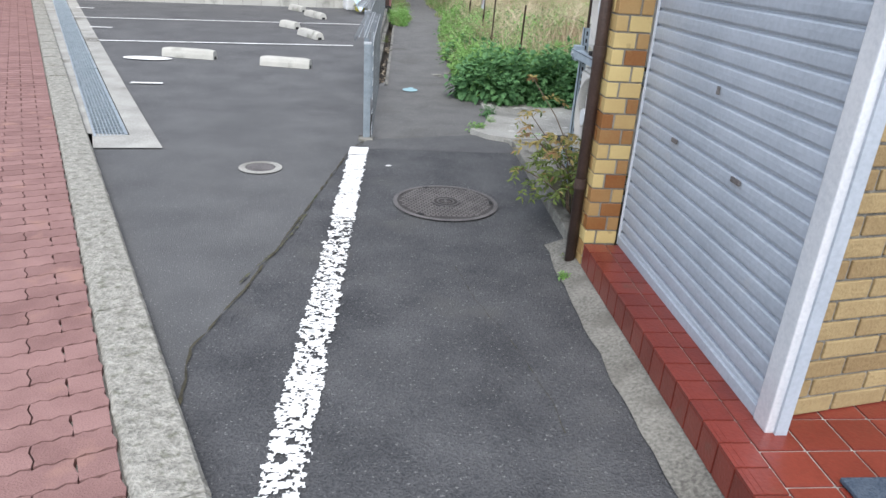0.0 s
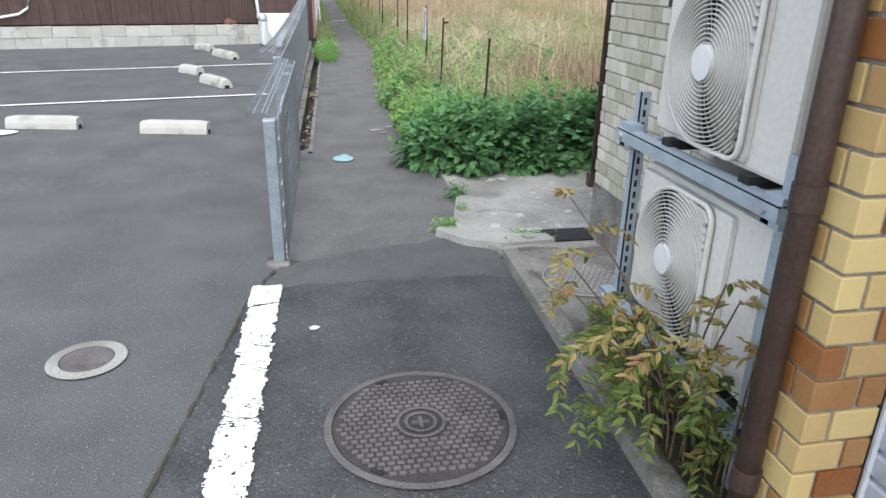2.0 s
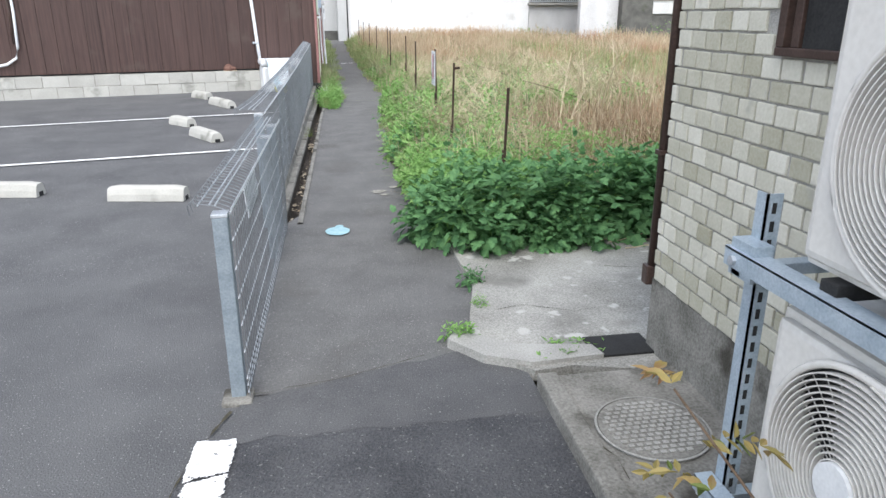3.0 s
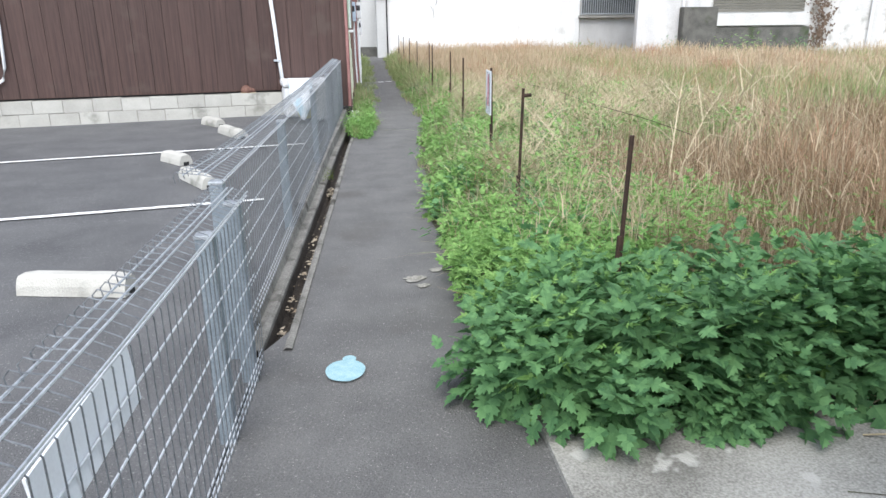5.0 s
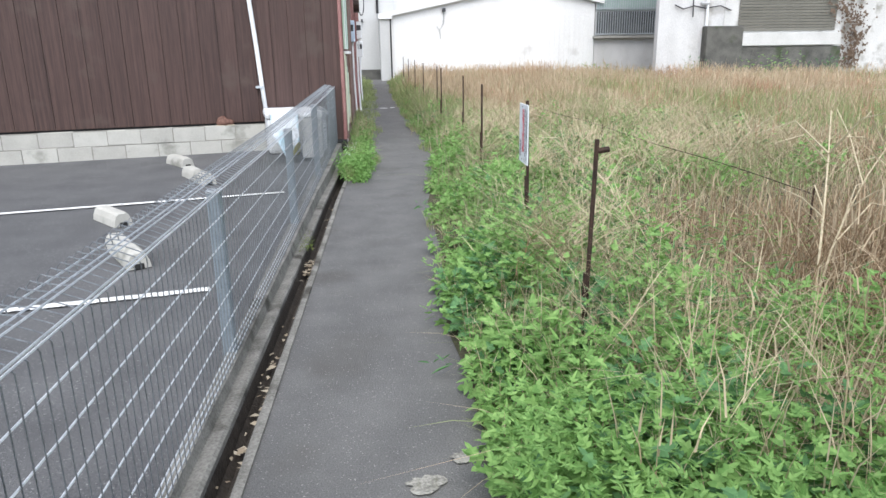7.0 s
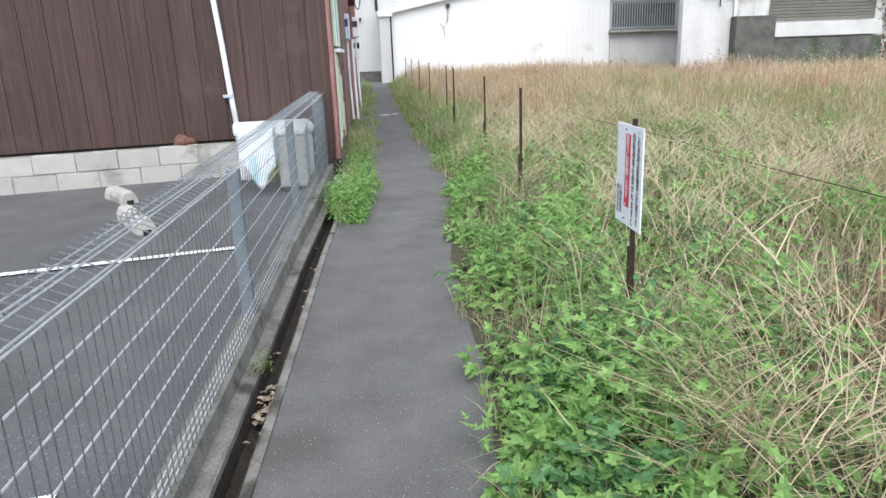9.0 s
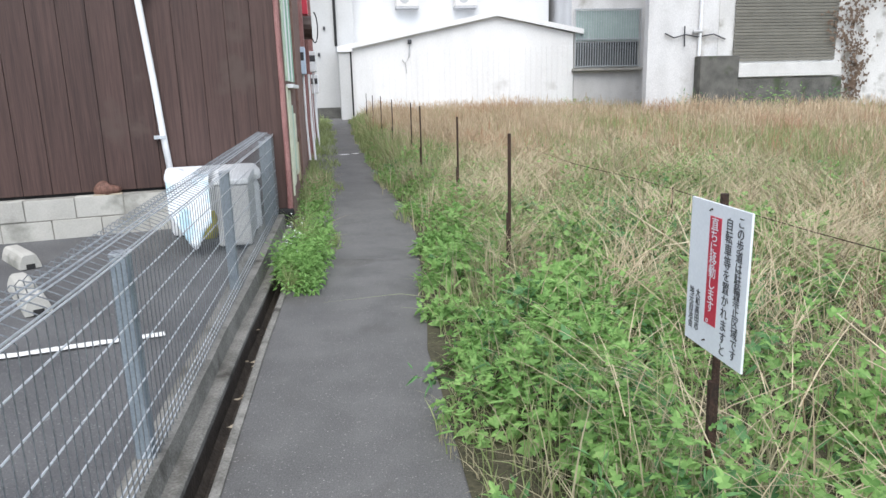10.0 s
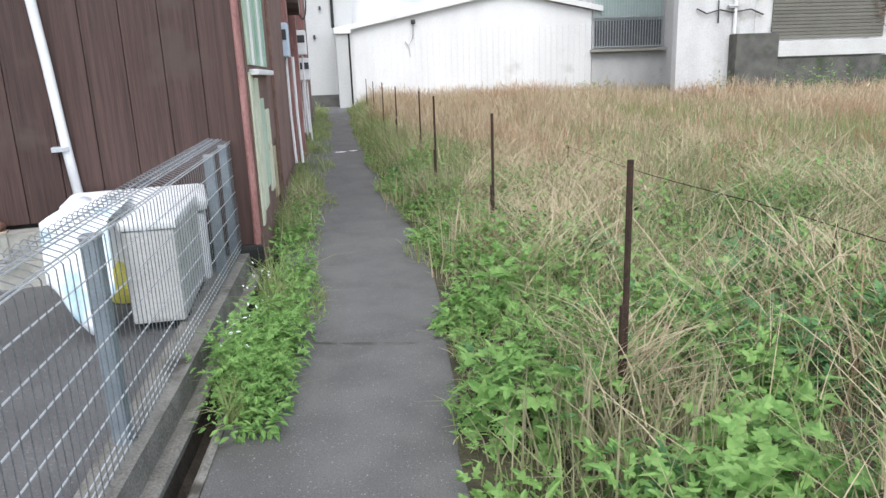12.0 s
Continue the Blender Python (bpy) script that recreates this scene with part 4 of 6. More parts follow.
part("pipe_bundle", tube([(12.29, 31.34, 2.90), (12.59, 31.34, 2.90)], 0.06, 6), M["bin"], ws)
part("dark_base", box((12.42, 31.0, -0.2), (13.76, 31.4, 2.13), 0.02), M["dark_wall"], ws)
part("dark_base", box((13.763, 31.15, -0.2), (17.6, 31.4, 1.4), 0.02), M["dark_wall"], ws)
part("ledge", box((13.78, 31.1, 1.45), (17.5, 31.4, 1.88), 0.01), M["worn_wall"], ws)
slat = data("slat", box((0, 0, 0.005), (3.68, 0.03, 0.095), 0.012), M["beige"])
for i in range(24):
    piece("slat", slat, ws, Matrix.Translation((13.72, 31.34, 1.95 + 0.1 * i)))
part("drainpipe", tube([(20.2, 31.3, 9), (20.2, 31.3, 0)], 0.06, 8), M["plastic"], ws, "white drainpipe")
iv_v, iv_t = [], []
rnd = random.Random(5)
for i in range(700):
    h = rnd.random()
    x, z = 18.0 + rnd.gauss(0, 0.18 + 0.35 * h), 0.6 + 4.2 * h
    c, s, a = Vector((x + 0.5 * h * math.sin(h * 9), 31.3 - rnd.random() * 0.12, z)), rnd.uniform(0.03, 0.09), rnd.uniform(0, 6)
    n = len(iv_v)
    iv_v += [c + Vector((math.cos(a + k * 2.1) * s, rnd.uniform(-0.02, 0.02), math.sin(a + k * 2.1) * s)) for k in range(3)]
    iv_t.append((n, n + 1, n + 2))
tagged(from_arrays("wall_creeper", iv_v, iv_t, M["twig"]), "withered brown creeper climbing the stained wall", "creeper", kind="stuff")
# ---- shop building with the roller shutter ----
M["ochre"] = mat("ochre_brick", (0.21, 0.065, 0.014), (0.6, 0.47, 0.21), 14, 0.45, 0.1, 90, obj=0.92, stain=(0.3, 0.2, 0.08), stain_scale=16, stain_at=0.66)
M["buff"] = mat("buff_brick", (0.19, 0.125, 0.058), (0.35, 0.265, 0.135), 9, 0.8, 0.4, 90, obj=0.6, stain=(0.22, 0.15, 0.08), stain_scale=10, stain_at=0.64)
M["cream_brick"] = mat("cream_brick", (0.32, 0.305, 0.22), (0.66, 0.64, 0.56), 10, 0.85, 0.25, 90, obj=0.75, stain=(0.36, 0.35, 0.3), stain_scale=7, stain_at=0.62)
M["cream_bricks"] = mat("cream_brick_joined", (0.32, 0.305, 0.22), (0.66, 0.64, 0.56), 10, 0.85, 0.25, 90, island=0.75)
M["grey_joint"] = mat("grey_joint", (0.24, 0.235, 0.215), (0.4, 0.39, 0.36), 12, 0.95, 0.5, 150)
shop = thing("shop_building", "brick shop building with grey roller shutter", "building")
part("wall", box((1.27, 1.95, -0.1), (6.5, 3.22, 3.4)), M["mortar"], shop)
part("wall", box((1.688, 3.22, -0.1), (6.5, 5.685, 3.4)), M["grey_joint"], shop)
part("lintel", box((1.04, 1.5, 2.45), (1.3, 3.215, 3.4), 0.005), M["alu"], shop, "painted shutter box")
pil = part("pilaster", box((1.037, 3.088, 0.02), (1.19, 3.22, 2.9)), M["mortar"], shop, "pilaster of yellow and brown glazed bricks")
porchwall = part("porch_wall", box((0.0, 0.008, 0.17), (2.5, 0.14, 2.9), 0, Matrix.Translation((1.27, 1.68, 0)) @ Matrix.Rotation(0.2, 4, "Z")), M["darkconc"], shop, "wall of long buff bricks")
shut = part("roller_shutter", box((1.222, 1.6, 0.17), (1.26, 3.1, 2.5)), M["shutter"], shop, "grey ribbed steel roller shutter, closed")
prof = [(0.004, 0.0), (-0.003, 0.002), (-0.006, 0.008), (-0.007, 0.03), (-0.006, 0.049), (-0.003, 0.0545), (0.0045, 0.0575), (0.0045, 0.0655)]
bm = bmesh.new()
a = [bm.verts.new((x, 0, z)) for x, z in prof]
b = [bm.verts.new((x, 1.44, z)) for x, z in prof]
for k in range(len(prof) - 1):
    bm.faces.new((a[k], b[k], b[k + 1], a[k + 1]))
slat = data("slat", bm, M["shutter"])
for i in range(34):
    piece("slat", slat, shut, Matrix.Translation((1.217, 1.645, 0.1785 + 0.0655 * i)))
part("bottom_bar", box((1.2, 1.66, 0.172), (1.225, 3.075, 0.214), 0.004), M["shutter"], shut, "grey bottom bar")
for y, z, w, h in ((2.38, 1.068, 0.012, 0.03), (2.655, 0.812, 0.05, 0.018), (2.126, 0.812, 0.06, 0.018)):
    part("lock_plate", box((1.198, y - w / 2, z - h / 2), (1.206, y + w / 2, z + h / 2), 0.002), M["iron"], shut, "small dark lock plate")
part("guide_rail", box((1.194, 1.61, 0.172), (1.236, 1.685, 2.5), 0.006), M["alu"], shop, "white aluminium guide rail")
part("guide_rail", box((1.2, 3.076, 0.172), (1.212, 3.086, 2.5), 0.002), M["alu"], shop, "white aluminium guide rail")
part("gasket", box((1.236, 1.62, 0.172), (1.247, 1.66, 2.5), 0), M["dark"], shop, "black gap seal")
part("trim", box((1.247, 1.62, 0.172), (1.262, 1.7, 2.5), 0.003), M["cream"], shop, "cream edge trim")

# tiled step
stepb = thing("entrance_step", "red glazed tile step with pale grout", "step", kind="structure")
part("grout_bed", box((1.036, -2.2, -0.02), (1.32, 3.07, 0.167)), M["concrete"], stepb)
part("grout_bed", box((1.32, -2.2, -0.02), (3.6, 2.3, 0.167)), M["concrete"], stepb)
mt = thing("door_mat", "dark blue-grey door mat on the red tiles", "mat")
part("mat", box((1.3, 0.9, 0.176), (1.9, 1.4, 0.19), 0.004), mat("mat_blue", (0.03, 0.045, 0.07), (0.07, 0.09, 0.12), 30, 0.95, 0.5), mt)

# apron and bed along the shop
bm = bmesh.new()
left, right = [], []
for y in steps(-3, 3.42, 0.1):
    left.append(bm.verts.new((0.915 + 0.012 * math.sin(y * 2.1) + 0.022 * noise.noise((y * 5, 0, 0)) + 0.01 * noise.noise((y * 17, 0, 0)), y, 0.012)))
    right.append(bm.verts.new((1.04, y, 0.055)))
for i in range(len(left) - 1):
    bm.faces.new((left[i], right[i], right[i + 1], left[i + 1]))
tagged(part("concrete_apron", bm, mat("stained_apron", (0.085, 0.08, 0.07), (0.25, 0.24, 0.21), 2.6, 0.9, 0.5, 80, stain=(0.11, 0.1, 0.085), stain_scale=2.5, stain_at=0.56)), "stained pale concrete apron below the step", "apron", kind="structure")
tagged(part("bed_kerb", box((0, 0, -0.05), (0.085, 2.0, 0.072), 0.012, Matrix.Translation((1.06, 3.47, 0)) @ Matrix.Rotation(-0.019, 4, "Z")), M["darkconc"]), "low concrete edging of the planting bed", "edging", kind="structure")
tagged(sheet("planting_bed", steps(3.32, 4.55, 0.12), lambda y: 1.05 if y < 3.47 else 1.13, lambda y: 1.7, lambda x, y: 0.03, M["soil"], 8, 0.02), "dark soil of the planting bed", "soil", kind="structure")
tagged(part("slab", box((1.135, 4.52, -0.02), (1.7, 5.46, 0.058), 0.006), M["darkconc"]), "damp grey concrete slab round the inspection cover", "slab", kind="structure")
outline = [(0.9, 5.82), (1.12, 5.56), (1.3, 5.58), (1.5, 5.52), (1.7, 5.5), (1.74, 5.7), (3.6, 5.7), (3.6, 7.75), (1.06, 7.45), (1.06, 6.55), (0.96, 6.15)]
tagged(part("slab", extrude(outline, 0.05, Matrix.Translation((0, 0, -0.02)), 0.006), M["slab"]), "pale worn concrete slab beside the building", "slab", kind="structure")
tagged(part("slab", extrude([(0.8, 5.88), (0.93, 5.7), (1.12, 5.6), (1.45, 5.62), (1.43, 5.72), (1.1, 5.78), (0.95, 5.9), (0.86, 5.98)], 0.05, Matrix.Translation((0, 0, 0.0)), 0.01), M["concrete"]), "broken pale concrete lip at the slab's edge", "slab", kind="structure")
tagged(part("drain_grate", box((1.42, 5.62, 0.03), (1.7, 5.81, 0.042), 0.003), M["dark"]), "dark plastic drain grate set in concrete", "grate")
tagged(part("plinth", box((1.685, 3.3, -0.05), (1.715, 5.707, 0.36), 0.004), M["darkconc"]), "damp concrete plinth under cream bricks", "plinth", kind="structure")
dpz = thing("drainpipe", "dark brown plastic drainpipe with collars", "drainpipe")
part("pipe", tube([(1.0, 3.172, 0.02), (1.0, 3.172, 1.2), (1.0, 3.172, 3.4)], 0.027, 16), M["brownpipe"], dpz, smooth=True)
for z in (0.43, 1.06, 2.2):
    part("collar", tube([(1.0, 3.172, z), (1.0, 3.172, z + 0.05)], 0.031, 16), M["brownpipe"], dpz)
    part("clip", box((0.99, 3.195, z + 0.015), (1.03, 3.212, z + 0.035), 0.002), M["steel"], dpz, "dull steel pipe clip")
cp = thing("corner_pipe", "thin dark downpipe at the cream brick corner", "drainpipe")
part("pipe", tube([(1.69, 5.732, 0.4), (1.69, 5.732, 3.4)], 0.02, 8), M["brownpipe"], cp, smooth=True)
part("shoe", box((1.66, 5.712, 0.32), (1.72, 5.767, 0.41), 0.01), M["brownpipe"], cp)
for z in (0.9, 1.6):
    part("clip", box((1.664, 5.71, z), (1.716, 5.756, z + 0.02), 0.002), M["brownpipe"], cp)
wn2 = thing("window_frame", "dark brown window frame in the brick wall", "window")
part("frame", box((1.66, 4.2, 1.336), (1.705, 5.05, 1.362), 0.004), M["brownpipe"], wn2)
for y in (4.955, 5.012):
    part("frame", box((1.66 + 0.01 * (y < 5), y, 1.362), (1.705, y + 0.036, 2.4), 0.004), M["brownpipe"], wn2)
part("pane", box((1.68, 4.2, 1.362), (1.687, 4.95, 2.4)), M["dark"], wn2)


# ---- outdoor units on a rack ----
def outdoor_unit(xf, y0, y1, z0, z1, fy, fz, r, label):
    """A unit that faces -x; a shade-black disc lies behind rings and spokes."""
    u = thing("outdoor_unit", label, "air conditioner", "stacked outdoor units")
    part("casing", box((xf, y0, z0), (xf + 0.29, y1, z1), 0.014), M["ac"], u)
    part("front_panel", box((xf - 0.02, y0 + 0.16, z0 + 0.02), (xf + 0.004, y1 - 0.012, z1 - 0.02), 0.018), M["ac"], u)
    rot = Matrix.Translation((xf - 0.024, fy, fz)) @ Matrix.Rotation(radians(-90), 4, "Y")
    cut, c = 0.86, 0.05
    edge = [(r * math.cos(a), r * math.sin(a)) for a in (math.pi * k / 24 for k in range(25))]
    for cx, a0 in ((-r + c, math.pi / 2), (r - c, math.pi)):
        turn = [a0 + math.pi / 2 * k / 6 for k in range(7)]
        if cx < 0:
            edge += [(-r + c + c * math.cos(a + math.pi / 2), -r * cut + c + c * math.sin(a + math.pi / 2)) for a in turn]
        else:
            edge += [(r - c + c * math.cos(a + math.pi / 2), -r * cut + c + c * math.sin(a + math.pi / 2)) for a in turn]
    # flat near-black disc: the opening's depth and shade are painted, not modelled
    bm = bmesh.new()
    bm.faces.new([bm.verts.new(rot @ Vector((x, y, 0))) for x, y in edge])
    part("fan_opening", bm, M["dark"], u, "flat black disc painted as the fan opening's shade")
    ring = edge + edge[:2]
    part("bezel", tube([rot @ Vector((x, y, 0.008)) for x, y in ring[:-1]], 0.009, 6, cap=False), M["ac"], u, "raised rim round the fan", smooth=True)

    def inside(x, y):
        if y > -r * cut + c:
            return abs(x) < r * 0.985 if y < 0 else x * x + y * y < (r * 0.985) ** 2
        return y > -r * cut + 0.006 and (abs(x) < r - c or (abs(x) - r + c) ** 2 + (y + r * cut - c) ** 2 < (c - 0.006) ** 2)
    bm = bmesh.new()
    for k in range(21):
        rr = r * (0.2 + 0.84 * (k + 0.5) / 15.5)
        segs, prev = 72, None
        for i in range(segs + 1):
            a = 2 * math.pi * i / segs
            x, y = math.cos(a) * rr, math.sin(a) * rr
            if not inside(x, y):
                prev = None
                continue
            up = 0.012 * max(0, 1 - (rr / r) ** 2)
            now = [bm.verts.new(rot @ Vector((math.cos(a) * (rr + dx), math.sin(a) * (rr + dx), dz + up))) for dx, dz in ((-0.0014, 0.001), (0.0014, 0.001), (0.0014, 0.019), (-0.0014, 0.019))]
            if prev:
                for q in range(4):
                    bm.faces.new((prev[q], now[q], now[(q + 1) % 4], prev[(q + 1) % 4]))
            prev = now
    part("fan_grille", bm, M["ac"], u, "pale ringed fan grille")
    for i in range(36):
        a, pts = 2 * math.pi * i / 36, []
        for s in steps(0, 1.3, 0.13):
            d = r * (0.19 + 0.81 * s)
            x, y = math.cos(a + s * 0.35) * d, math.sin(a + s * 0.35) * d
            if inside(x, y):
                pts.append(rot @ Vector((x, y, 0.004 + 0.012 * max(0, 1 - s * s))))
        if len(pts) > 1:
            part("spoke", tube(pts, 0.0014, 4), M["ac"], u)
    part("hub", tube([rot @ Vector((0, 0, 0.02)), rot @ Vector((0, 0, 0.038))], r * 0.21, 28), M["plastic"], u, "white round hub")
    for y in (y0 + 0.1, y1 - 0.14):
        part("foot", box((xf - 0.03, y, z0 - 0.035), (xf + 0.31, y + 0.05, z0), 0.004), M["dark"], u)
    return u


outdoor_unit(1.29, 3.615, 4.3, 0.96, 1.66, 3.988, 1.226, 0.242, "large beige outdoor air-conditioner unit on a steel rack")
outdoor_unit(1.285, 3.6, 4.33, 0.315, 0.85, 4.04, 0.592, 0.235, "smaller beige outdoor unit under the steel rack")
rack = thing("steel_rack", "galvanised blue-grey angle-steel rack for the units", "rack")
for y, zt in ((4.445, 1.07), (3.57, 1.05)):
    for x in (1.285, 1.62):
        p = part("post", add_box(box((x, y, 0.03), (x + 0.04, y + 0.005, zt)), (x, y, 0.03), (x + 0.005, y + 0.04, zt)), M["rack"], rack)
        if x < 1.5:
            for k in range(22):
                part("slot", box((x + 0.015, y - 0.002, 0.1 + k * 0.044), (x + 0.025, y + 0.001, 0.125 + k * 0.044)), M["dark"], p, "dark slotted hole")
for z in (0.24, 0.89):
    for x in (1.232, 1.5):
        part("rail", add_box(box((x, 3.54, z), (x + 0.006, 4.5, z + 0.045)), (x, 3.54, z + 0.04), (x + 0.05, 4.5, z + 0.046)), M["rack"], rack)
    for y in (3.575, 4.44):
        part("arm", box((1.24, y, z - 0.02), (1.68, y + 0.04, z + 0.01), 0.003), M["rack"], rack)
        part("bolt", tube([(1.222, y + 0.02, z + 0.02), (1.236, y + 0.02, z + 0.02)], 0.012, 6), M["steel"], rack)
part("bracket_plate", box((1.24, 4.4, 0.87), (1.29, 4.49, 0.96), 0.002), M["rack"], rack)
part("bracket_plate", box((1.24, 3.54, 0.87), (1.29, 3.615, 0.955), 0.002), M["rack"], rack)

# ---- stakes and sign ----
def stake(x, y, z, label="rusty iron stake standing in the grass", lean=(0, 0)):
    t = thing("iron_stake", label, "stake", "iron stakes", at=(x, y, ground_z(y)))
    h = z - ground_z(y)
    bm = tube([(lean[0] * (1 - s) , lean[1] * (1 - s), h * s) for s in (-0.12, 0, 0.3, 0.6, 1)], 0.0105, 7)
    for v in bm.verts:
        v.co += Vector((1, 0.6, 0)) * 0.002 * noise.noise((v.co.z * 25, x * 7, v.co.x * 30))
    part("shaft", bm, M["rust"], t)
    part("sleeve", tube([(lean[0] * (1 - s) - 0.009, lean[1] * (1 - s), h * s) for s in (-0.1, 0.2, 0.5 + 0.1 * math.sin(x * 40))], 0.0125, 6), M["rust"], t, "thicker rusty lower half")
    return t


stake(1.583, 7.861, 0.967, lean=(-0.03, 0))
s2 = stake(1.545, 9.75, 1.015, "rusty iron stake with a bolt at its top", (-0.025, 0))
part("bolt", tube([(0, 0, 0.965), (0.055, 0.01, 0.97)], 0.014, 6), M["rust"], s2)
for x, y, z in ((1.738, 14.06, 1.06), (1.894, 16.69, 1.065), (1.8, 18.8, 1.13), (1.98, 21.4, 1.12), (1.88, 23.8, 1.15), (1.85, 26.4, 1.2), (1.82, 29.0, 1.2), (1.8, 31.8, 1.25)):
    stake(x, y, z)
sg = stake(1.645, 11.535, 1.06, "white notice board wired to a rusty stake", (0.02, 0))
sg.name = "notice_sign"
tagged(sg, "white notice board with a red stripe on a rusty stake", "sign")
del sg["group"]
SG = Matrix.Translation((-0.029, -0.035, 0.645)) @ Matrix.Rotation(radians(-91), 4, "Z") @ Matrix.Rotation(radians(90), 4, "X")
board = part("board", box((-0.14, 0, -0.003), (0.14, 0.395, 0.003), 0.001, SG), M["sign"], sg)
part("stripe", box((-0.04, 0.075, 0.003), (0.014, 0.36, 0.0045), 0, SG), M["sign_red"], board, "red stripe")


def upright(text, x, top, size, pitch, material, z=0.0048):
    """A column of characters, one below the other."""
    for i, ch in enumerate(text):
        c = bpy.data.curves.new("character", "FONT")
        c.body, c.size, c.align_x, c.align_y, c.extrude = ch, size, "CENTER", "CENTER", 0.0003
        ob = new("character", c)
        ob.data.materials.append(material)
        ob.parent = board
        ob.matrix_basis = SG @ Matrix.Translation((x, top - pitch * (i + 0.5), z))


upright("直ちに移動します。", -0.013, 0.355, 0.036, 0.031, M["sign"], 0.0058)
upright("自転車等を置かれますと", 0.052, 0.368, 0.034, 0.0325, M["ink"])
upright("この歩道は駐輪禁止区域です", 0.102, 0.378, 0.031, 0.0278, M["ink"])
upright("大和高田市", -0.078, 0.152, 0.025, 0.0235, M["ink"])
upright("地元自治会", -0.11, 0.152, 0.025, 0.0235, M["ink"])
for y in (0.372, 0.02):
    part("wire_tie", tube([SG @ Vector((-0.045, y, 0.004)), SG @ Vector((-0.034, y + 0.006, 0.006)), SG @ Vector((-0.028, y, -0.012))], 0.002, 5), M["rust"], board, "thin rusty wire tie")

# white corner building beyond the pavement
cb = thing("corner_building", "white building corner beyond the red pavement", "building")
part("wall", box((-13, 17.3, -0.1), (-7.7, 22, 5)), M["white_wall"], cb)
part("corner_pipe", box((-7.72, 17.2, 0.0), (-7.6, 17.32, 5), 0.01), M["plastic"], cb)
part("meter", box((-8.1, 17.12, 0.35), (-7.8, 17.3, 0.85), 0.02), M["bin"], cb)
# ---- plants ----
R = np.random.RandomState(11)


def blades(name, P, h, w, az, lean, material, label, category="grass", levels=3, curve=1.8):
    """Many thin bent blades in one mesh: height, width, azimuth and how far each leans over."""
    n = len(P)
    lean = np.minimum(lean, 1.7)
    lv = np.linspace(0, 1, levels + 1)
    d = np.stack([np.cos(az), np.sin(az), 0 * az], 1)
    tw = az + R.uniform(-1.2, 1.2, n) + 1.57
    s = np.stack([np.cos(tw), np.sin(tw), 0 * az], 1)
    out = []
    for t in lv:
        c = P + d * (lean * h * t ** curve)[:, None]
        c[:, 2] = P[:, 2] + h * (t - 0.43 * (curve - 1) * np.minimum(lean, 1.6) * t ** 2)
        if t < 1:
            k = (w * (1 - 0.55 * t) / 2)[:, None]
            out += [c - s * k, c + s * k]
        else:
            out.append(c)
    V = np.stack(out, 1)
    m = V.shape[1]
    f = []
    for k in range(levels - 1):
        a = 2 * k
        f += [(a, a + 1, a + 3), (a, a + 3, a + 2)]
    f.append((2 * levels - 2, 2 * levels - 1, 2 * levels))
    F = np.array(f)[None] + (np.arange(n) * m)[:, None, None]
    return tagged(from_arrays(name, V.reshape(-1, 3), F.reshape(-1, 3), material), label, category, kind="stuff")


def leaves(name, P, az, pitch, roll, size, outline, material, label, category="weeds", fold=0.12, droop=0.3, kind="stuff"):
    """Many leaves of one outline (half, from stalk to tip), folded along the midrib."""
    T, f = [], []
    for lobe in outline:
        for sgn in (1, -1):
            o = len(T)
            T += [(sgn * x, y, fold * x - droop * y * y - 0.35 * droop * x * x) for x, y in lobe]
            f += [(o, o + k, o + k + 1) if sgn > 0 else (o, o + k + 1, o + k) for k in range(1, len(lobe) - 1)]
    T = np.array(T)
    n = len(P)
    fw = np.stack([np.cos(az) * np.cos(pitch), np.sin(az) * np.cos(pitch), np.sin(pitch)], 1)
    sd = np.stack([-np.sin(az), np.cos(az), 0 * az], 1)
    up = np.cross(fw, sd) * -1
    sd, up = sd * np.cos(roll)[:, None] + up * np.sin(roll)[:, None], up * np.cos(roll)[:, None] - sd * np.sin(roll)[:, None]
    up *= np.where(up[:, 2] < 0, -1, 1)[:, None]
    V = P[:, None] + size[:, None, None] * (T[None, :, 0:1] * sd[:, None] + T[None, :, 1:2] * fw[:, None] + T[None, :, 2:3] * up[:, None])
    F = np.array(f)[None] + (np.arange(n) * len(T))[:, None, None]
    ob = from_arrays(name, V.reshape(-1, 3), F.reshape(-1, 3), material)
    return tagged(ob, label, category, kind=kind)


# right halves of leaves, lobe by lobe, each a fan from its first point
LOBED = [[(0, 0.2), (0, 0.08), (0.14, 0.12), (0.26, 0.16), (0.22, 0.24), (0.29, 0.31), (0.15, 0.33), (0, 0.4)],
         [(0, 0.44), (0, 0.32), (0.18, 0.36), (0.36, 0.46), (0.27, 0.5), (0.33, 0.61), (0.19, 0.58), (0.1, 0.6), (0, 0.64)],
         [(0, 0.66), (0, 0.54), (0.13, 0.6), (0.23, 0.74), (0.13, 0.74), (0.13, 0.87), (0.06, 0.86), (0, 1)]]
BROAD = [[(0, 0.15), (0.15, 0.13), (0.31, 0.24), (0.14, 0.36), (0, 0.4)],
         [(0, 0.34), (0.2, 0.38), (0.37, 0.56), (0.16, 0.6), (0, 0.62)],
         [(0, 0.54), (0.15, 0.64), (0.13, 0.82), (0, 1)]]
MUGWORT = [[(0, 0.2), (0.14, 0.2), (0.32, 0.34), (0.1, 0.32), (0, 0.33)],
           [(0, 0.4), (0.12, 0.42), (0.28, 0.62), (0.08, 0.55), (0, 0.55)],
           [(0, 0.05), (0.05, 0.3), (0.1, 0.68), (0.05, 0.88), (0, 1)]]
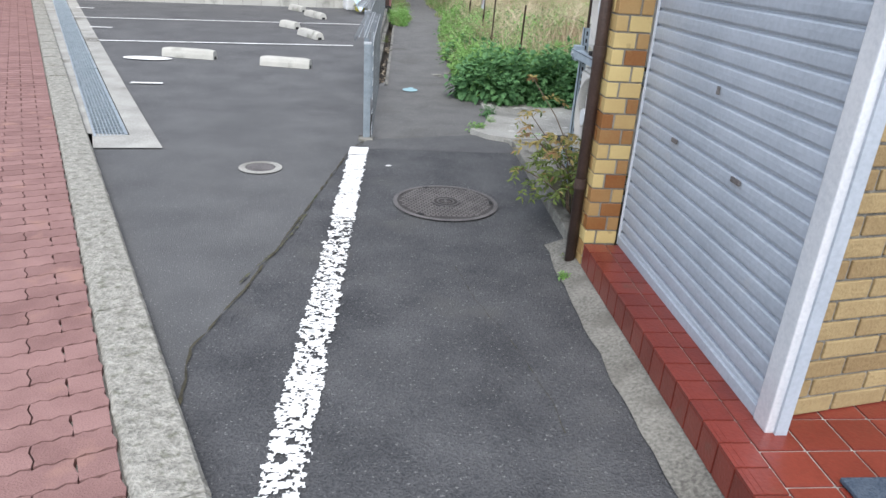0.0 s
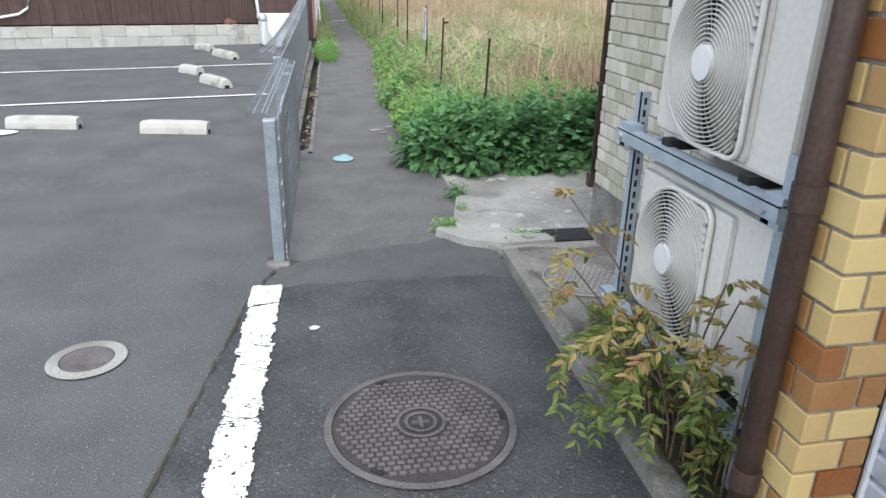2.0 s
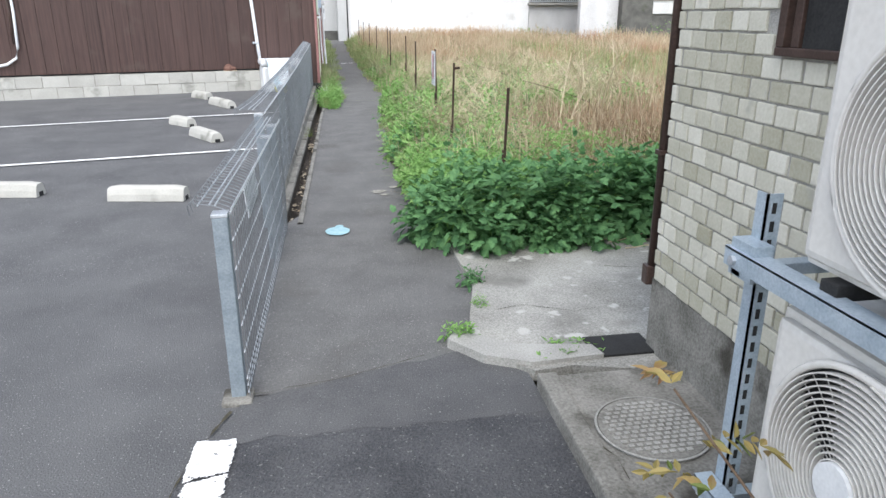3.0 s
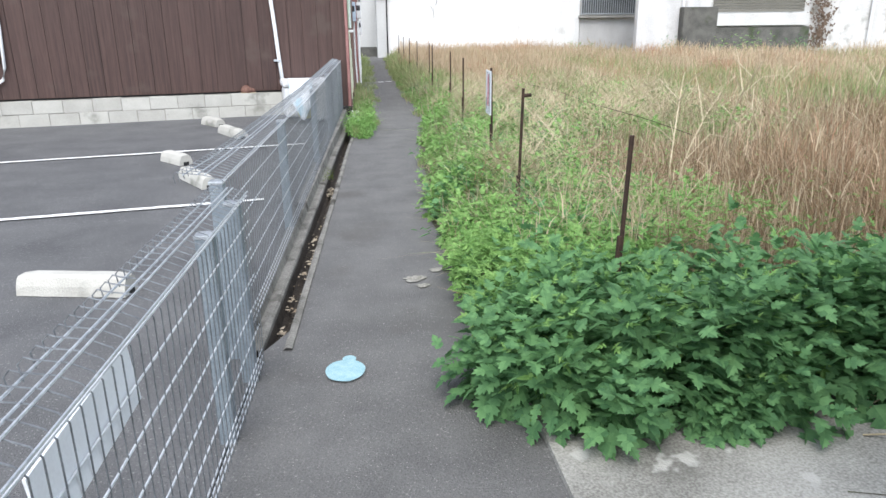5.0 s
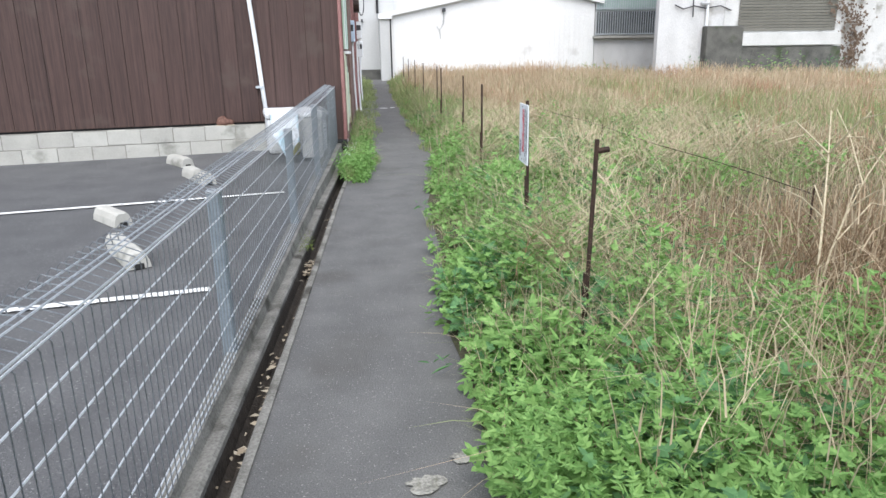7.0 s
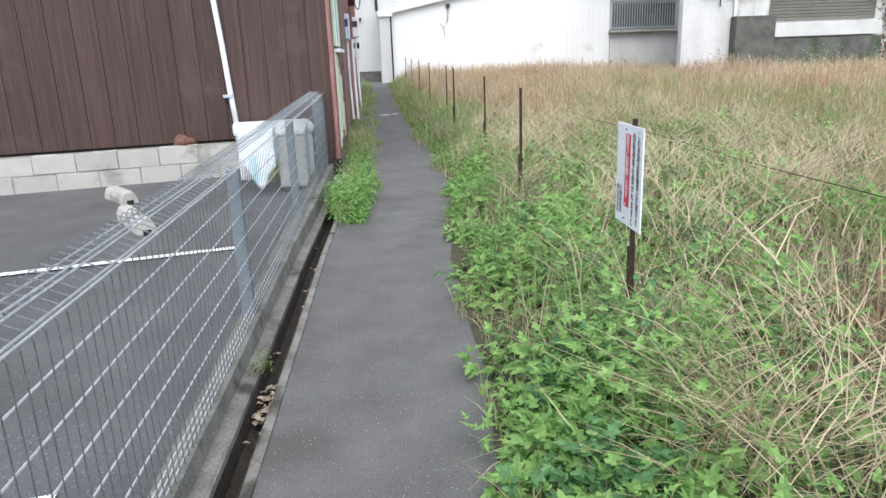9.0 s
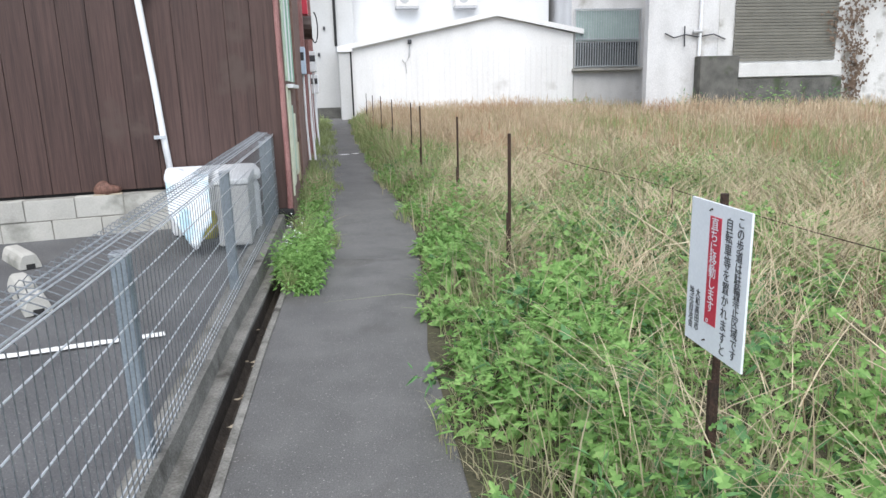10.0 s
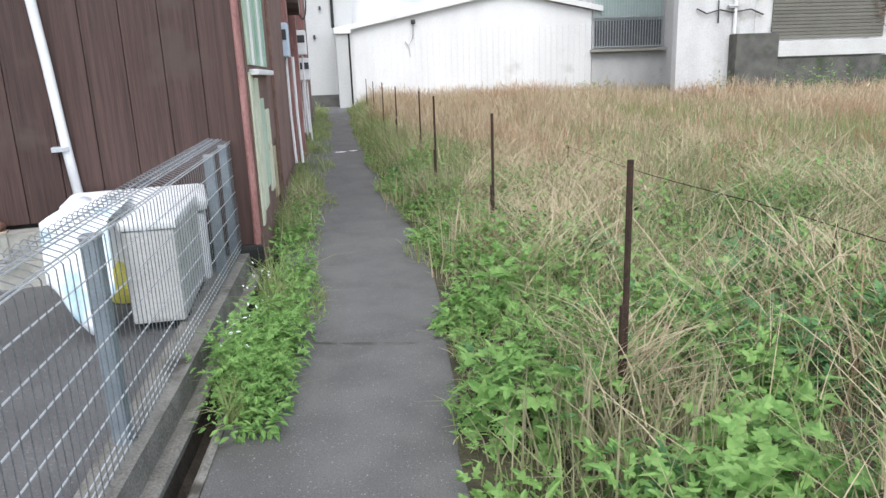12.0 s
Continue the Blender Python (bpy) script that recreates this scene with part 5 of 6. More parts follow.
PLAIN = [[(0, 0), (0.16, 0.25), (0.2, 0.5), (0.1, 0.8), (0, 1)]]
LONG = [[(0, 0), (0.09, 0.3), (0.07, 0.65), (0, 1)]]
right_np = np.vectorize(path_right)
gz_np = np.vectorize(ground_z)


def smooth_noise(x, y, s, seed):
    r = np.random.RandomState(seed)
    out = 0
    for k in range(7):
        a, f, p = r.uniform(0, 6.3), s * r.uniform(0.5, 2.2), r.uniform(0, 6.3)
        out = out + np.sin((x * np.cos(a) + y * np.sin(a)) * f + p)
    return out / 4


# soil of the field
tagged(sheet("field", steps(7.45, 60, 0.45), lambda y: path_right(y) - 0.045 + 0.05 * noise.noise((y * 3, 0, 0)), lambda y: 60, lambda x, y: ground_z(y) + 0.012 + min(0.04, 0.05 * max(0, x - path_right(y))), M["soil"], 40, 0.01), "brown soil of an overgrown vacant field", "field", kind="structure")


def scatter(n, x0, x1, y0, y1, bias=1.0):
    """Random places in the field, closer set near the path and the near end."""
    u, v = R.rand(n) ** bias, R.rand(n) ** bias
    x, y = x0 + (x1 - x0) * u, y0 + (y1 - y0) * v
    edge = right_np(y)
    keep = (x > edge - 0.06 - 0.12 * smooth_noise(y * 1.0, y * 0.7, 3.1, 77)) & ~((x > 12.5) & (y > 30.8)) & (y < 35.8) & ~((y < 8.1) & (x < 3.4)) & ~((y < 7.4))
    return x[keep], y[keep]


def dryness(x, y):
    e = x - right_np(y)
    d = 0.22 + 0.42 * np.clip((e - 0.3) / 1.0, 0, 1) + 0.4 * smooth_noise(x, y, 1.1, 3)
    d += 0.3 * np.clip((y - 19) / 6, 0, 1) * np.clip(e / 0.6, 0, 1) + 0.3 * (y < 12) * np.clip((e - 0.6), 0, 1) - 0.2 * (y > 12) - 0.12 * (x > 7) - 0.24 * np.clip((x - 2.6) / 1.2, 0, 1) * np.clip((y - 13) / 1.5, 0, 1) * np.clip((20 - y) / 3, 0, 1)
    return d


# tall dry grass
x, y = scatter(230000, 1.0, 24, 8.3, 36, 1.4)
d = dryness(x, y)
k = R.rand(len(x)) < np.clip(0.45 + 1.25 * (d - 0.5), 0.04, 1) * np.where((y > 8.3) & (y < 18) & (x < 4.5) & ~((y < 13.5) & (x > 2.1)), np.clip(0.45 + 0.5 * smooth_noise(x, y, 2.4, 61), 0.12, 1), 1)
x, y, d = x[k], y[k], d[k]
n = len(x)
e = np.clip((x - right_np(y)) / 0.3, 0.35, 1)
far = np.hypot(x, y - 8)
P = np.stack([x, y, gz_np(y) + 0.0], 1)
h = (0.36 + 0.4 * R.rand(n) ** 1.5 + 0.2 * smooth_noise(x, y, 1.9, 9)) * e * np.clip(0.65 + d * 0.5, 0.5, 1.1)
h = np.clip(h, 0.1, 0.95)
red = R.rand(n) < 0.8 * np.clip((x - 1.9) / 0.9, 0, 1) * np.clip((16.5 - y) / 3, 0, 1) * np.clip(0.85 + 0.5 * smooth_noise(x, y, 1.2, 52), 0, 1)
for k, mt, lb in ((~red, "dry", "tall tan dry grass filling the vacant field"), (red, "russet", "russet-brown dead grass standing in the field")):
    blades("dry_grass", P[k], h[k], 0.003 + 0.0005 * far[k] + 0.003 * R.rand(k.sum()), R.uniform(0, 6.3, k.sum()), R.gamma(1.5, 0.36, k.sum()), M[mt], lb)
# seed heads
k = (R.rand(n) < 0.12) & (h > 0.42)
P2 = P[k].copy(); P2[:, 2] += h[k] * 0.75
m = k.sum()
blades("seed_heads", P2, R.uniform(0.1, 0.22, m), 0.006 + 0.0006 * far[k], R.uniform(0, 6.3, m), R.gamma(1.6, 0.3, m), M["dry"], "drooping brown seed heads above the dry grass", levels=2)
# green grass between
x, y = scatter(170000, 1.0, 22, 8.3, 35, 1.5)
d = dryness(x, y)
k = R.rand(len(x)) < np.clip(0.6 - 1.25 * (d - 0.5), 0.08, 0.95) * np.where(y < 13, np.where(x > 2.0, 0.14, 0.28), np.where(y < 18, 0.5, 0.85))
x, y = x[k], y[k]
n = len(x)
e = np.clip((x - right_np(y)) / 0.28, 0.35, 1)
P = np.stack([x, y, gz_np(y)], 1)
blades("green_grass", P, (0.18 + 0.4 * R.rand(n)) * e * (1 + 0.3 * smooth_noise(x, y, 2.2, 14)), 0.004 + 0.0004 * np.hypot(x, y - 8) + 0.004 * R.rand(n), R.uniform(0, 6.3, n), R.gamma(2.0, 0.3, n), M["grass"], "fresh green grass growing through the dry field")
# low leafy weeds by the path
x, y = scatter(60000, 0.95, 4.5, 8.3, 24, 1.3)
e = x - right_np(y)
k = R.rand(len(x)) < np.clip(0.42 - 0.3 * e - 0.02 * (y - 9) + 0.95 * smooth_noise(x, y, 2.6, 5) + 0.5 * (y < 9.4), 0.015, 1)
x, y = x[k], y[k]
n = len(x)
top = (0.1 + 0.3 * np.clip((x - right_np(y)) / 0.28, 0.1, 1)) * (1 + 0.35 * smooth_noise(x, y, 3.0, 6))
P = np.stack([x, y, gz_np(y) + 0.015 + np.clip(top, 0.05, 0.5) * R.rand(n) ** 0.6], 1)
k = R.rand(n) < 0.62
leaves("leafy_weeds", P[k], R.uniform(0, 6.3, k.sum()), R.uniform(-0.3, 0.8, k.sum()), R.normal(0, 0.4, k.sum()), R.uniform(0.03, 0.065, k.sum()), MUGWORT, M["lightleaf"], "light green leafy weeds along the path edge")
k = ~k
leaves("leafy_weeds", P[k], R.uniform(0, 6.3, k.sum()), R.uniform(-0.3, 0.9, k.sum()), R.normal(0, 0.4, k.sum()), R.uniform(0.04, 0.09, k.sum()), LONG, M["lightleaf"], "narrow-leaved green weeds along the path edge")
# fine greyish stems that mat the weeds together
x, y = scatter(38000, 1.0, 7, 8.4, 24, 1.35)
n = len(x)
k = R.rand(n) < np.clip(0.75 + 0.6 * smooth_noise(x, y, 1.9, 41), 0.15, 1) * np.where((y < 11.3) & (x < 2.0), 0.35, 1)
x, y = x[k], y[k]
n = len(x)
e = np.clip((x - right_np(y)) / 0.25, 0.3, 1)
blades("matted_stems", np.stack([x, y, gz_np(y)], 1), (0.14 + 0.3 * R.rand(n) + 0.1 * smooth_noise(x, y, 2.5, 17)) * e, 0.0025 + 0.0004 * (y - 8) + 0.002 * R.rand(n), R.uniform(0, 6.3, n), R.gamma(2.2, 0.32, n), M["sage"], "fine grey-green and tan stems matted among the weeds")
# fallen straw
x, y = scatter(26000, 1.0, 6.5, 8.5, 21, 1.2)
n = len(x)
k = (R.rand(n) < np.clip(0.35 + 0.8 * smooth_noise(x, y, 1.6, 8), 0.05, 1)) & (x > right_np(y) + 0.45) & ((y > 12.5) | (x < 2.0) | (R.rand(n) < 0.35))
x, y = x[k], y[k]
n = len(x)
P = np.stack([x, y, gz_np(y) + R.uniform(0.06, 0.34, n)], 1)
blades("fallen_straw", P, R.uniform(0.1, 0.36, n), R.uniform(0.003, 0.006, n), R.uniform(0, 6.3, n), R.uniform(0.5, 2.2, n), M["straw"], "pale bent straws lying across the weeds", "straw", curve=1.25)

x, y = scatter(1000, 1.3, 6.5, 9, 20, 1.1)
k = (R.rand(len(x)) < np.clip(0.3 + 0.9 * smooth_noise(x, y, 1.3, 31), 0.05, 1)) & (x > right_np(y) + 0.9)
x, y = x[k], y[k]
n = len(x)
blades("fallen_straw", np.stack([x, y, gz_np(y) + R.uniform(0.12, 0.4, n)], 1), R.uniform(0.2, 0.5, n), R.uniform(0.005, 0.009, n), R.uniform(0, 6.3, n), R.uniform(0.3, 2.2, n), M["straw"], "thick pale broken stalks lying on the weeds", "straw", curve=1.1)

# the dense dark-leaved bush at the field's near end
def bush(name, n_stem, region, top, label, material, size, per=16, outline=LOBED, spread=0.07):
    sx, sy = region(n_stem)
    n_stem = len(sx)
    H = top(sx, sy)
    I = np.repeat(np.arange(n_stem), per)
    t = np.tile(np.linspace(0.12, 1.0, per), n_stem) ** 0.8
    az = np.tile(np.arange(per) * 2.4, n_stem) + np.repeat(R.uniform(0, 6.3, n_stem), per) + R.normal(0, 0.3, len(I))
    lx, ly = R.normal(0, spread, n_stem), R.normal(0, spread, n_stem)
    P = np.stack([sx[I] + lx[I] * t, sy[I] + ly[I] * t, 0.02 + H[I] * t + 0 * t], 1)
    off = 0.5 * spread * (1.1 - 0.6 * t)
    P[:, 0] += np.cos(az) * off; P[:, 1] += np.sin(az) * off
    return leaves(name, P, az, 1.75 * t - 0.95 + R.normal(0, 0.3, len(I)), R.normal(0, 0.45, len(I)), size * (1.2 - 0.6 * t) * R.uniform(0.7, 1.25, len(I)), outline, material, label)


def bush_region(n):
    x = 0.95 + 2.7 * R.rand(n)
    y = 7.12 + 0.86 * R.rand(n)
    front = 7.13 - 0.06 * np.exp(-((x - 1.7) / 0.2) ** 2) + 0.12 * np.clip((x - 1.95) / 0.15, 0, 1) + 0.9 * np.clip(1.2 - x, 0, 1)
    return x, np.maximum(y, front)


def bush_top(x, y):
    edge = np.clip((x - 0.8) / 0.28, 0.4, 1) * np.clip((y - 6.95) / 0.25, 0.45, 1)
    dip = 1 - 0.3 * np.exp(-((x - 2.0) / 0.13) ** 2)
    return (0.44 + 0.05 * (x > 2.1) + 0.09 * smooth_noise(x, y, 5.0, 2)) * edge * dip * R.uniform(0.82, 1.12, len(x))


def plant_region(n, per_plant=7):
    """Stems in separate plants, so that the bush has domes and dark gaps."""
    m = n // per_plant + 1
    cx, cy = bush_region(m)
    i = np.repeat(np.arange(m), per_plant)[:n]
    return cx[i] + 0.05 * R.randn(n), np.maximum(cy[i] + 0.05 * R.randn(n), 7.04)


def plant_top(x, y):
    m = len(x) // 7 + 1
    return bush_top(x, y) * np.repeat(R.uniform(0.7, 1.25, m), 7)[:len(x)]


bush("leafy_bush", 470, plant_region, plant_top, "dense dark green mugwort bush beside the concrete slab", M["mug"], 0.118, 17, LOBED, 0.1)
bush("leafy_bush", 170, lambda n: (0.98 + 0.7 * R.rand(n) ** 1.4, 7.5 + 1.3 * R.rand(n)), lambda x, y: 0.3 + 0.08 * (x - 1) + 0.1 * R.rand(len(x)), "light green shoots at the side of the bush", M["lightleaf"], 0.09, 16, MUGWORT)
bush("leafy_bush", 45, lambda n: (1.7 + 0.08 * R.randn(n), 7.12 + 0.05 * R.randn(n)), lambda x, y: 0.1 + 0.12 * R.rand(len(x)), "small green plant in front of the bush", M["mug"], 0.085, 10, LOBED)
def edge_region(n):
    """Leafy plants in knots along the path's edge, thick near the bush and sparser on."""
    m = n // 8 + 1
    cy = 8.2 + 3.0 * R.rand(m) ** 1.25
    cx = right_np(cy) + 0.04 + 0.9 * R.rand(m) ** 1.4 * np.clip(1.5 - 0.4 * (cy - 8.2), 0.4, 1)
    i = np.repeat(np.arange(m), 8)[:n]
    return np.maximum(cx[i] + 0.06 * R.randn(n), right_np(cy[i]) - 0.02), cy[i] + 0.06 * R.randn(n)


def verge_region(n):
    m = n // 9 + 1
    cy = 11.2 + 11 * R.rand(m) ** 1.3
    cx = right_np(cy) + 0.02 + 0.8 * R.rand(m) ** 1.5
    i = np.repeat(np.arange(m), 9)[:n]
    return np.maximum(cx[i] + 0.06 * R.randn(n), right_np(cy[i]) - 0.02), cy[i] + 0.07 * R.randn(n)


def edge_top(x, y):
    return 0.3 * np.clip(1.15 - 0.12 * (y - 8.2), 0.6, 1.1) * np.clip((x - right_np(y) + 0.12) / 0.35, 0.35, 1) * R.uniform(0.6, 1.2, len(x))


bush("leafy_bush", 330, edge_region, edge_top, "bright green leafy plants along the path behind the bush", M["lightleaf"], 0.095, 13, BROAD)
bush("leafy_bush", 180, edge_region, edge_top, "darker green leafy plants along the path behind the bush", M["mug"], 0.1, 13, BROAD)
bush("leafy_weeds", 260, verge_region, edge_top, "knots of green leafy plants on the path's verge", M["lightleaf"], 0.085, 12, BROAD)

# tops of the bush, paler
bush("leafy_bush", 240, bush_region, lambda x, y: bush_top(x, y) * 1.1, "pale green shoot tips over the dark bush", M["lightleaf"], 0.085, 6, MUGWORT, 0.05)
# clumps of leafy weeds in the field
def clump_region(n):
    cy = 9.2 + 12 * R.rand(90) ** 1.2
    cx = right_np(cy) + 0.1 + np.where(cy < 13, 1.6, 4.8) * R.rand(90) ** 1.2
    i = R.randint(0, 90, n)
    return np.maximum(cx[i] + 0.14 * R.randn(n), right_np(cy[i])), cy[i] + 0.16 * R.randn(n)


bush("leafy_weeds", 600, clump_region, lambda x, y: (0.18 + 0.32 * R.rand(len(x))) * np.clip((x - right_np(y)) / 0.35, 0.3, 1), "clumps of light green leafy weeds among dry grass", M["lightleaf"], 0.09, 14, BROAD)
bush("leafy_weeds", 420, clump_region, lambda x, y: (0.16 + 0.3 * R.rand(len(x))) * np.clip((x - right_np(y)) / 0.35, 0.3, 1), "clumps of narrow green leaves among dry grass", M["mug"], 0.1, 10, LONG)
for cx, w, h, nm in ((12.2, 0.5, 0.75, "mug"), (14.9, 0.6, 0.95, "lightleaf"), (16.6, 0.5, 0.8, "mug"), (9.9, 0.4, 0.55, "lightleaf")):
    bush("tall_weeds", 26, lambda n: (cx + w * R.randn(n), (30.7 if cx > 10.8 else 35.5) - 0.25 * R.rand(n)), lambda x, y: 0.3 + h * R.rand(len(x)), "tall green weeds against the far wall", M[nm], 0.2, 12, MUGWORT, 0.16)
# mounds of feathery plants, with bare straw between them
def mound_region(n):
    x = 1.0 + 5.5 * R.rand(6 * n) ** 1.4
    y = 8.5 + 13.5 * R.rand(6 * n) ** 1.15
    ok = (x > right_np(y) + 0.05) & (smooth_noise(x, y, 3.4, 23) + 0.35 * smooth_noise(x, y, 8.0, 24) > 0.12 + 0.1 * (x > 3) + 1.2 * ((y < 13.5) & (x > 2.0 + 0.12 * (y - 8.5)))) & (R.rand(6 * n) < np.clip(1.15 - 0.75 * (x - right_np(y)), 0.22, 1) * np.where(y < 14, 0.9, 0.7))
    return x[ok][:n], y[ok][:n]


def mound_top(x, y):
    return (0.16 + 0.16 * np.clip(smooth_noise(x, y, 3.4, 23), 0, 1) + 0.12 * R.rand(len(x))) * np.clip((x - right_np(y)) / 0.35, 0.35, 1)


bush("leafy_weeds", 900, mound_region, mound_top, "mounds of bright green feathery weeds in the field", M["lightleaf"], 0.1, 13, MUGWORT, 0.07)
bush("leafy_weeds", 450, mound_region, mound_top, "mounds of deep green lobed weeds in the field", M["mug"], 0.1, 13, BROAD, 0.07)
def lush_region(n):
    m = n // 10 + 1
    cx, cy = 1.45 + 2.6 * R.rand(m), 12.9 + 3.2 * R.rand(m)
    i = np.repeat(np.arange(m), 10)[:n]
    return np.maximum(cx[i] + 0.07 * R.randn(n), right_np(cy[i]) + 0.02), cy[i] + 0.07 * R.randn(n)


bush("leafy_weeds", 280, lush_region, lambda x, y: 0.16 + 0.22 * R.rand(len(x)), "lush bright green clumps among pale straw", M["lightleaf"], 0.125, 12, BROAD, 0.08)
bush("leafy_weeds", 120, lush_region, lambda x, y: 0.14 + 0.2 * R.rand(len(x)), "deep green lobed clumps among pale straw", M["mug"], 0.12, 12, LOBED, 0.08)
# heaps of flattened straw
for i in range(90):
    cy = 9.6 + 11.5 * R.rand() ** 1.2
    cx = path_right(cy) + 0.35 + 4.0 * R.rand() ** 1.2
    if cy < 12.5 and cx > 2.1:
        continue
    m, sp, a0 = 150, R.uniform(0.08, 0.28), R.uniform(0, 6.3)
    x, y = cx + sp * R.randn(m), cy + sp * 0.8 * R.randn(m)
    ok = x > right_np(y) + 0.35
    x, y, m = x[ok], y[ok], ok.sum()
    z = gz_np(y) + 0.3 * np.exp(-((x - cx) ** 2 + (y - cy) ** 2) / (2 * sp * sp)) * np.clip((x - right_np(y)) / 0.6, 0.3, 1) + R.uniform(0.08, 0.26, m)
    blades("straw_heap", np.stack([x, y, z], 1), R.uniform(0.08, 0.26, m), R.uniform(0.0025, 0.0055, m), a0 + R.normal(0, 0.9, m), R.uniform(1.0, 2.4, m), M["straw"], "heap of pale flattened straw in the weeds", "straw", curve=1.3)
# runners and dry stems at the foot of the bush
for i in range(7):
    x0, y0 = R.uniform(1.9, 3.0), R.uniform(7.0, 7.25)
    a, L = R.uniform(-0.5, 0.5), R.uniform(0.3, 0.7)
    tagged(part("dry_runner", tube([(x0 + L * s * math.cos(a), y0 + L * s * math.sin(a) + 0.03 * math.sin(s * 7 + i), 0.036 + 0.02 * math.sin(s * 3.1) * (i % 3)) for s in (0, 0.25, 0.5, 0.75, 1)], 0.0035, 5), M["straw"]), "pale dry runner lying on the concrete slab", "stalk", "dry runners")
# uncut tufts round the stakes
for i, (sx, sy) in enumerate(((1.545, 9.75), (1.645, 11.535), (1.738, 14.06), (1.894, 16.69), (1.8, 18.8), (1.98, 21.4), (1.88, 23.8))):
    m = 200 if i < 2 else 330
    x, y = sx + 0.16 * R.randn(m), sy - 0.08 + 0.16 * R.randn(m)
    blades("grass_tuft", np.stack([x, y, gz_np(y)], 1), R.uniform(0.28, 0.56, m), 0.004 + 0.003 * R.rand(m) + 0.0004 * (y - 9), R.uniform(0, 6.3, m), R.gamma(2, 0.16, m), M["straw" if i > 1 and i % 2 else "sage"], "uncut tuft of grass round an iron stake")
# tufts on the slab's edge and in the gutter
for cx, cy, r, hh, mt in ((1.07, 6.6, 0.03, 0.075, "mug"), (1.04, 6.28, 0.02, 0.05, "lightleaf"), (0.87, 5.95, 0.035, 0.06, "lightleaf"), (0.93, 3.0, 0.012, 0.015, "lightleaf"), (0.1, 11.75, 0.022, 0.1, "olive"), (1.0, 3.22, 0.015, 0.02, "olive"), (1.3, 5.72, 0.06, 0.03, "lightleaf")):
    bush("weed_tuft", 26, lambda n: (cx + r * R.randn(n), cy + r * R.randn(n)), lambda x, y: hh * R.uniform(0.5, 1.2, len(x)), "small green weed tuft in a joint", M[mt], 0.04 if r > 0.025 else 0.02, 6, PLAIN, r * 0.6)

# strip of weeds along the house and the fence's far end
n = 13000
y = 14.6 + 21 * R.rand(n) ** 1.3
w = np.interp(y, [14.6, 15.2, 15.9, 18.4, 22, 27, 36], [0.1, 0.2, 0.3, 0.42, 0.46, 0.44, 0.34]) * (1 + 0.35 * smooth_noise(y, y * 0.6, 3.0, 83))
x0 = np.interp(y, [14.6, 17, 18, 36], [0.3, 0.34, 0.28, 0.35])
x = x0 + np.maximum(w, 0.05) * R.rand(n) ** 1.25
k = R.rand(n) < np.clip(0.55 + 0.7 * smooth_noise(x, y, 4.5, 84), 0.1, 1)
x, y, x0, w = x[k], y[k], x0[k], w[k]
n = len(x)
blades("path_grass", np.stack([x, y, gz_np(y)], 1), (0.07 + 0.25 * R.rand(n) ** 1.4) * np.clip(1.1 - 0.75 * (x - x0) / np.maximum(w, 0.05), 0.2, 1.1) * np.clip(0.9 + 0.6 * smooth_noise(x, y, 3.2, 85), 0.35, 1.7), 0.004 + 0.004 * R.rand(n) + 0.0003 * (y - 14), R.uniform(0, 6.3, n), R.gamma(2, 0.34, n), M["grass"], "green grass strip between footpath and house")
bush("leafy_weeds", 120, lambda n: (0.28 + 0.24 * R.rand(n) ** 1.2, 14.7 + 0.75 * R.rand(n)), lambda x, y: 0.08 + 0.2 * R.rand(len(x)), "bright green weeds growing over the gutter's end", M["lightleaf"], 0.075, 12, MUGWORT)
bush("leafy_weeds", 45, lambda n: (0.34 + 0.16 * R.rand(n), 14.45 + 0.3 * R.rand(n)), lambda x, y: 0.04 + 0.06 * R.rand(len(x)), "low yellowish weeds at the gutter's edge", M["lightleaf"], 0.05, 9, PLAIN)
bush("leafy_weeds", 190, lambda n: (0.32 + 0.26 * R.rand(n), 15.4 + 5.0 * R.rand(n) ** 1.2), lambda x, y: 0.06 + 0.16 * R.rand(len(x)), "low green weeds by the fence footing", M["lightleaf"], 0.07, 10, MUGWORT)
m = 420
x, y = 0.42 + 0.1 * R.randn(m), 19.2 + 0.7 * R.randn(m)
blades("dry_tuft", np.stack([x, y, gz_np(y)], 1), R.uniform(0.1, 0.3, m), R.uniform(0.004, 0.008, m), R.uniform(0, 6.3, m), R.gamma(2, 0.4, m), M["straw"], "faded straw tuft among the grass by the house")
n = 40
yy = R.uniform(14.9, 16.2, n)
leaves("daisies", np.stack([R.uniform(0.25, 0.4, n), yy, R.uniform(0.16, 0.3, n)], 1), R.uniform(0, 6, n), R.uniform(0, 1, n), R.normal(0, 0.3, n), R.uniform(0.015, 0.025, n), PLAIN, M["plastic"], "tiny white wild flowers among the weeds", "flowers")

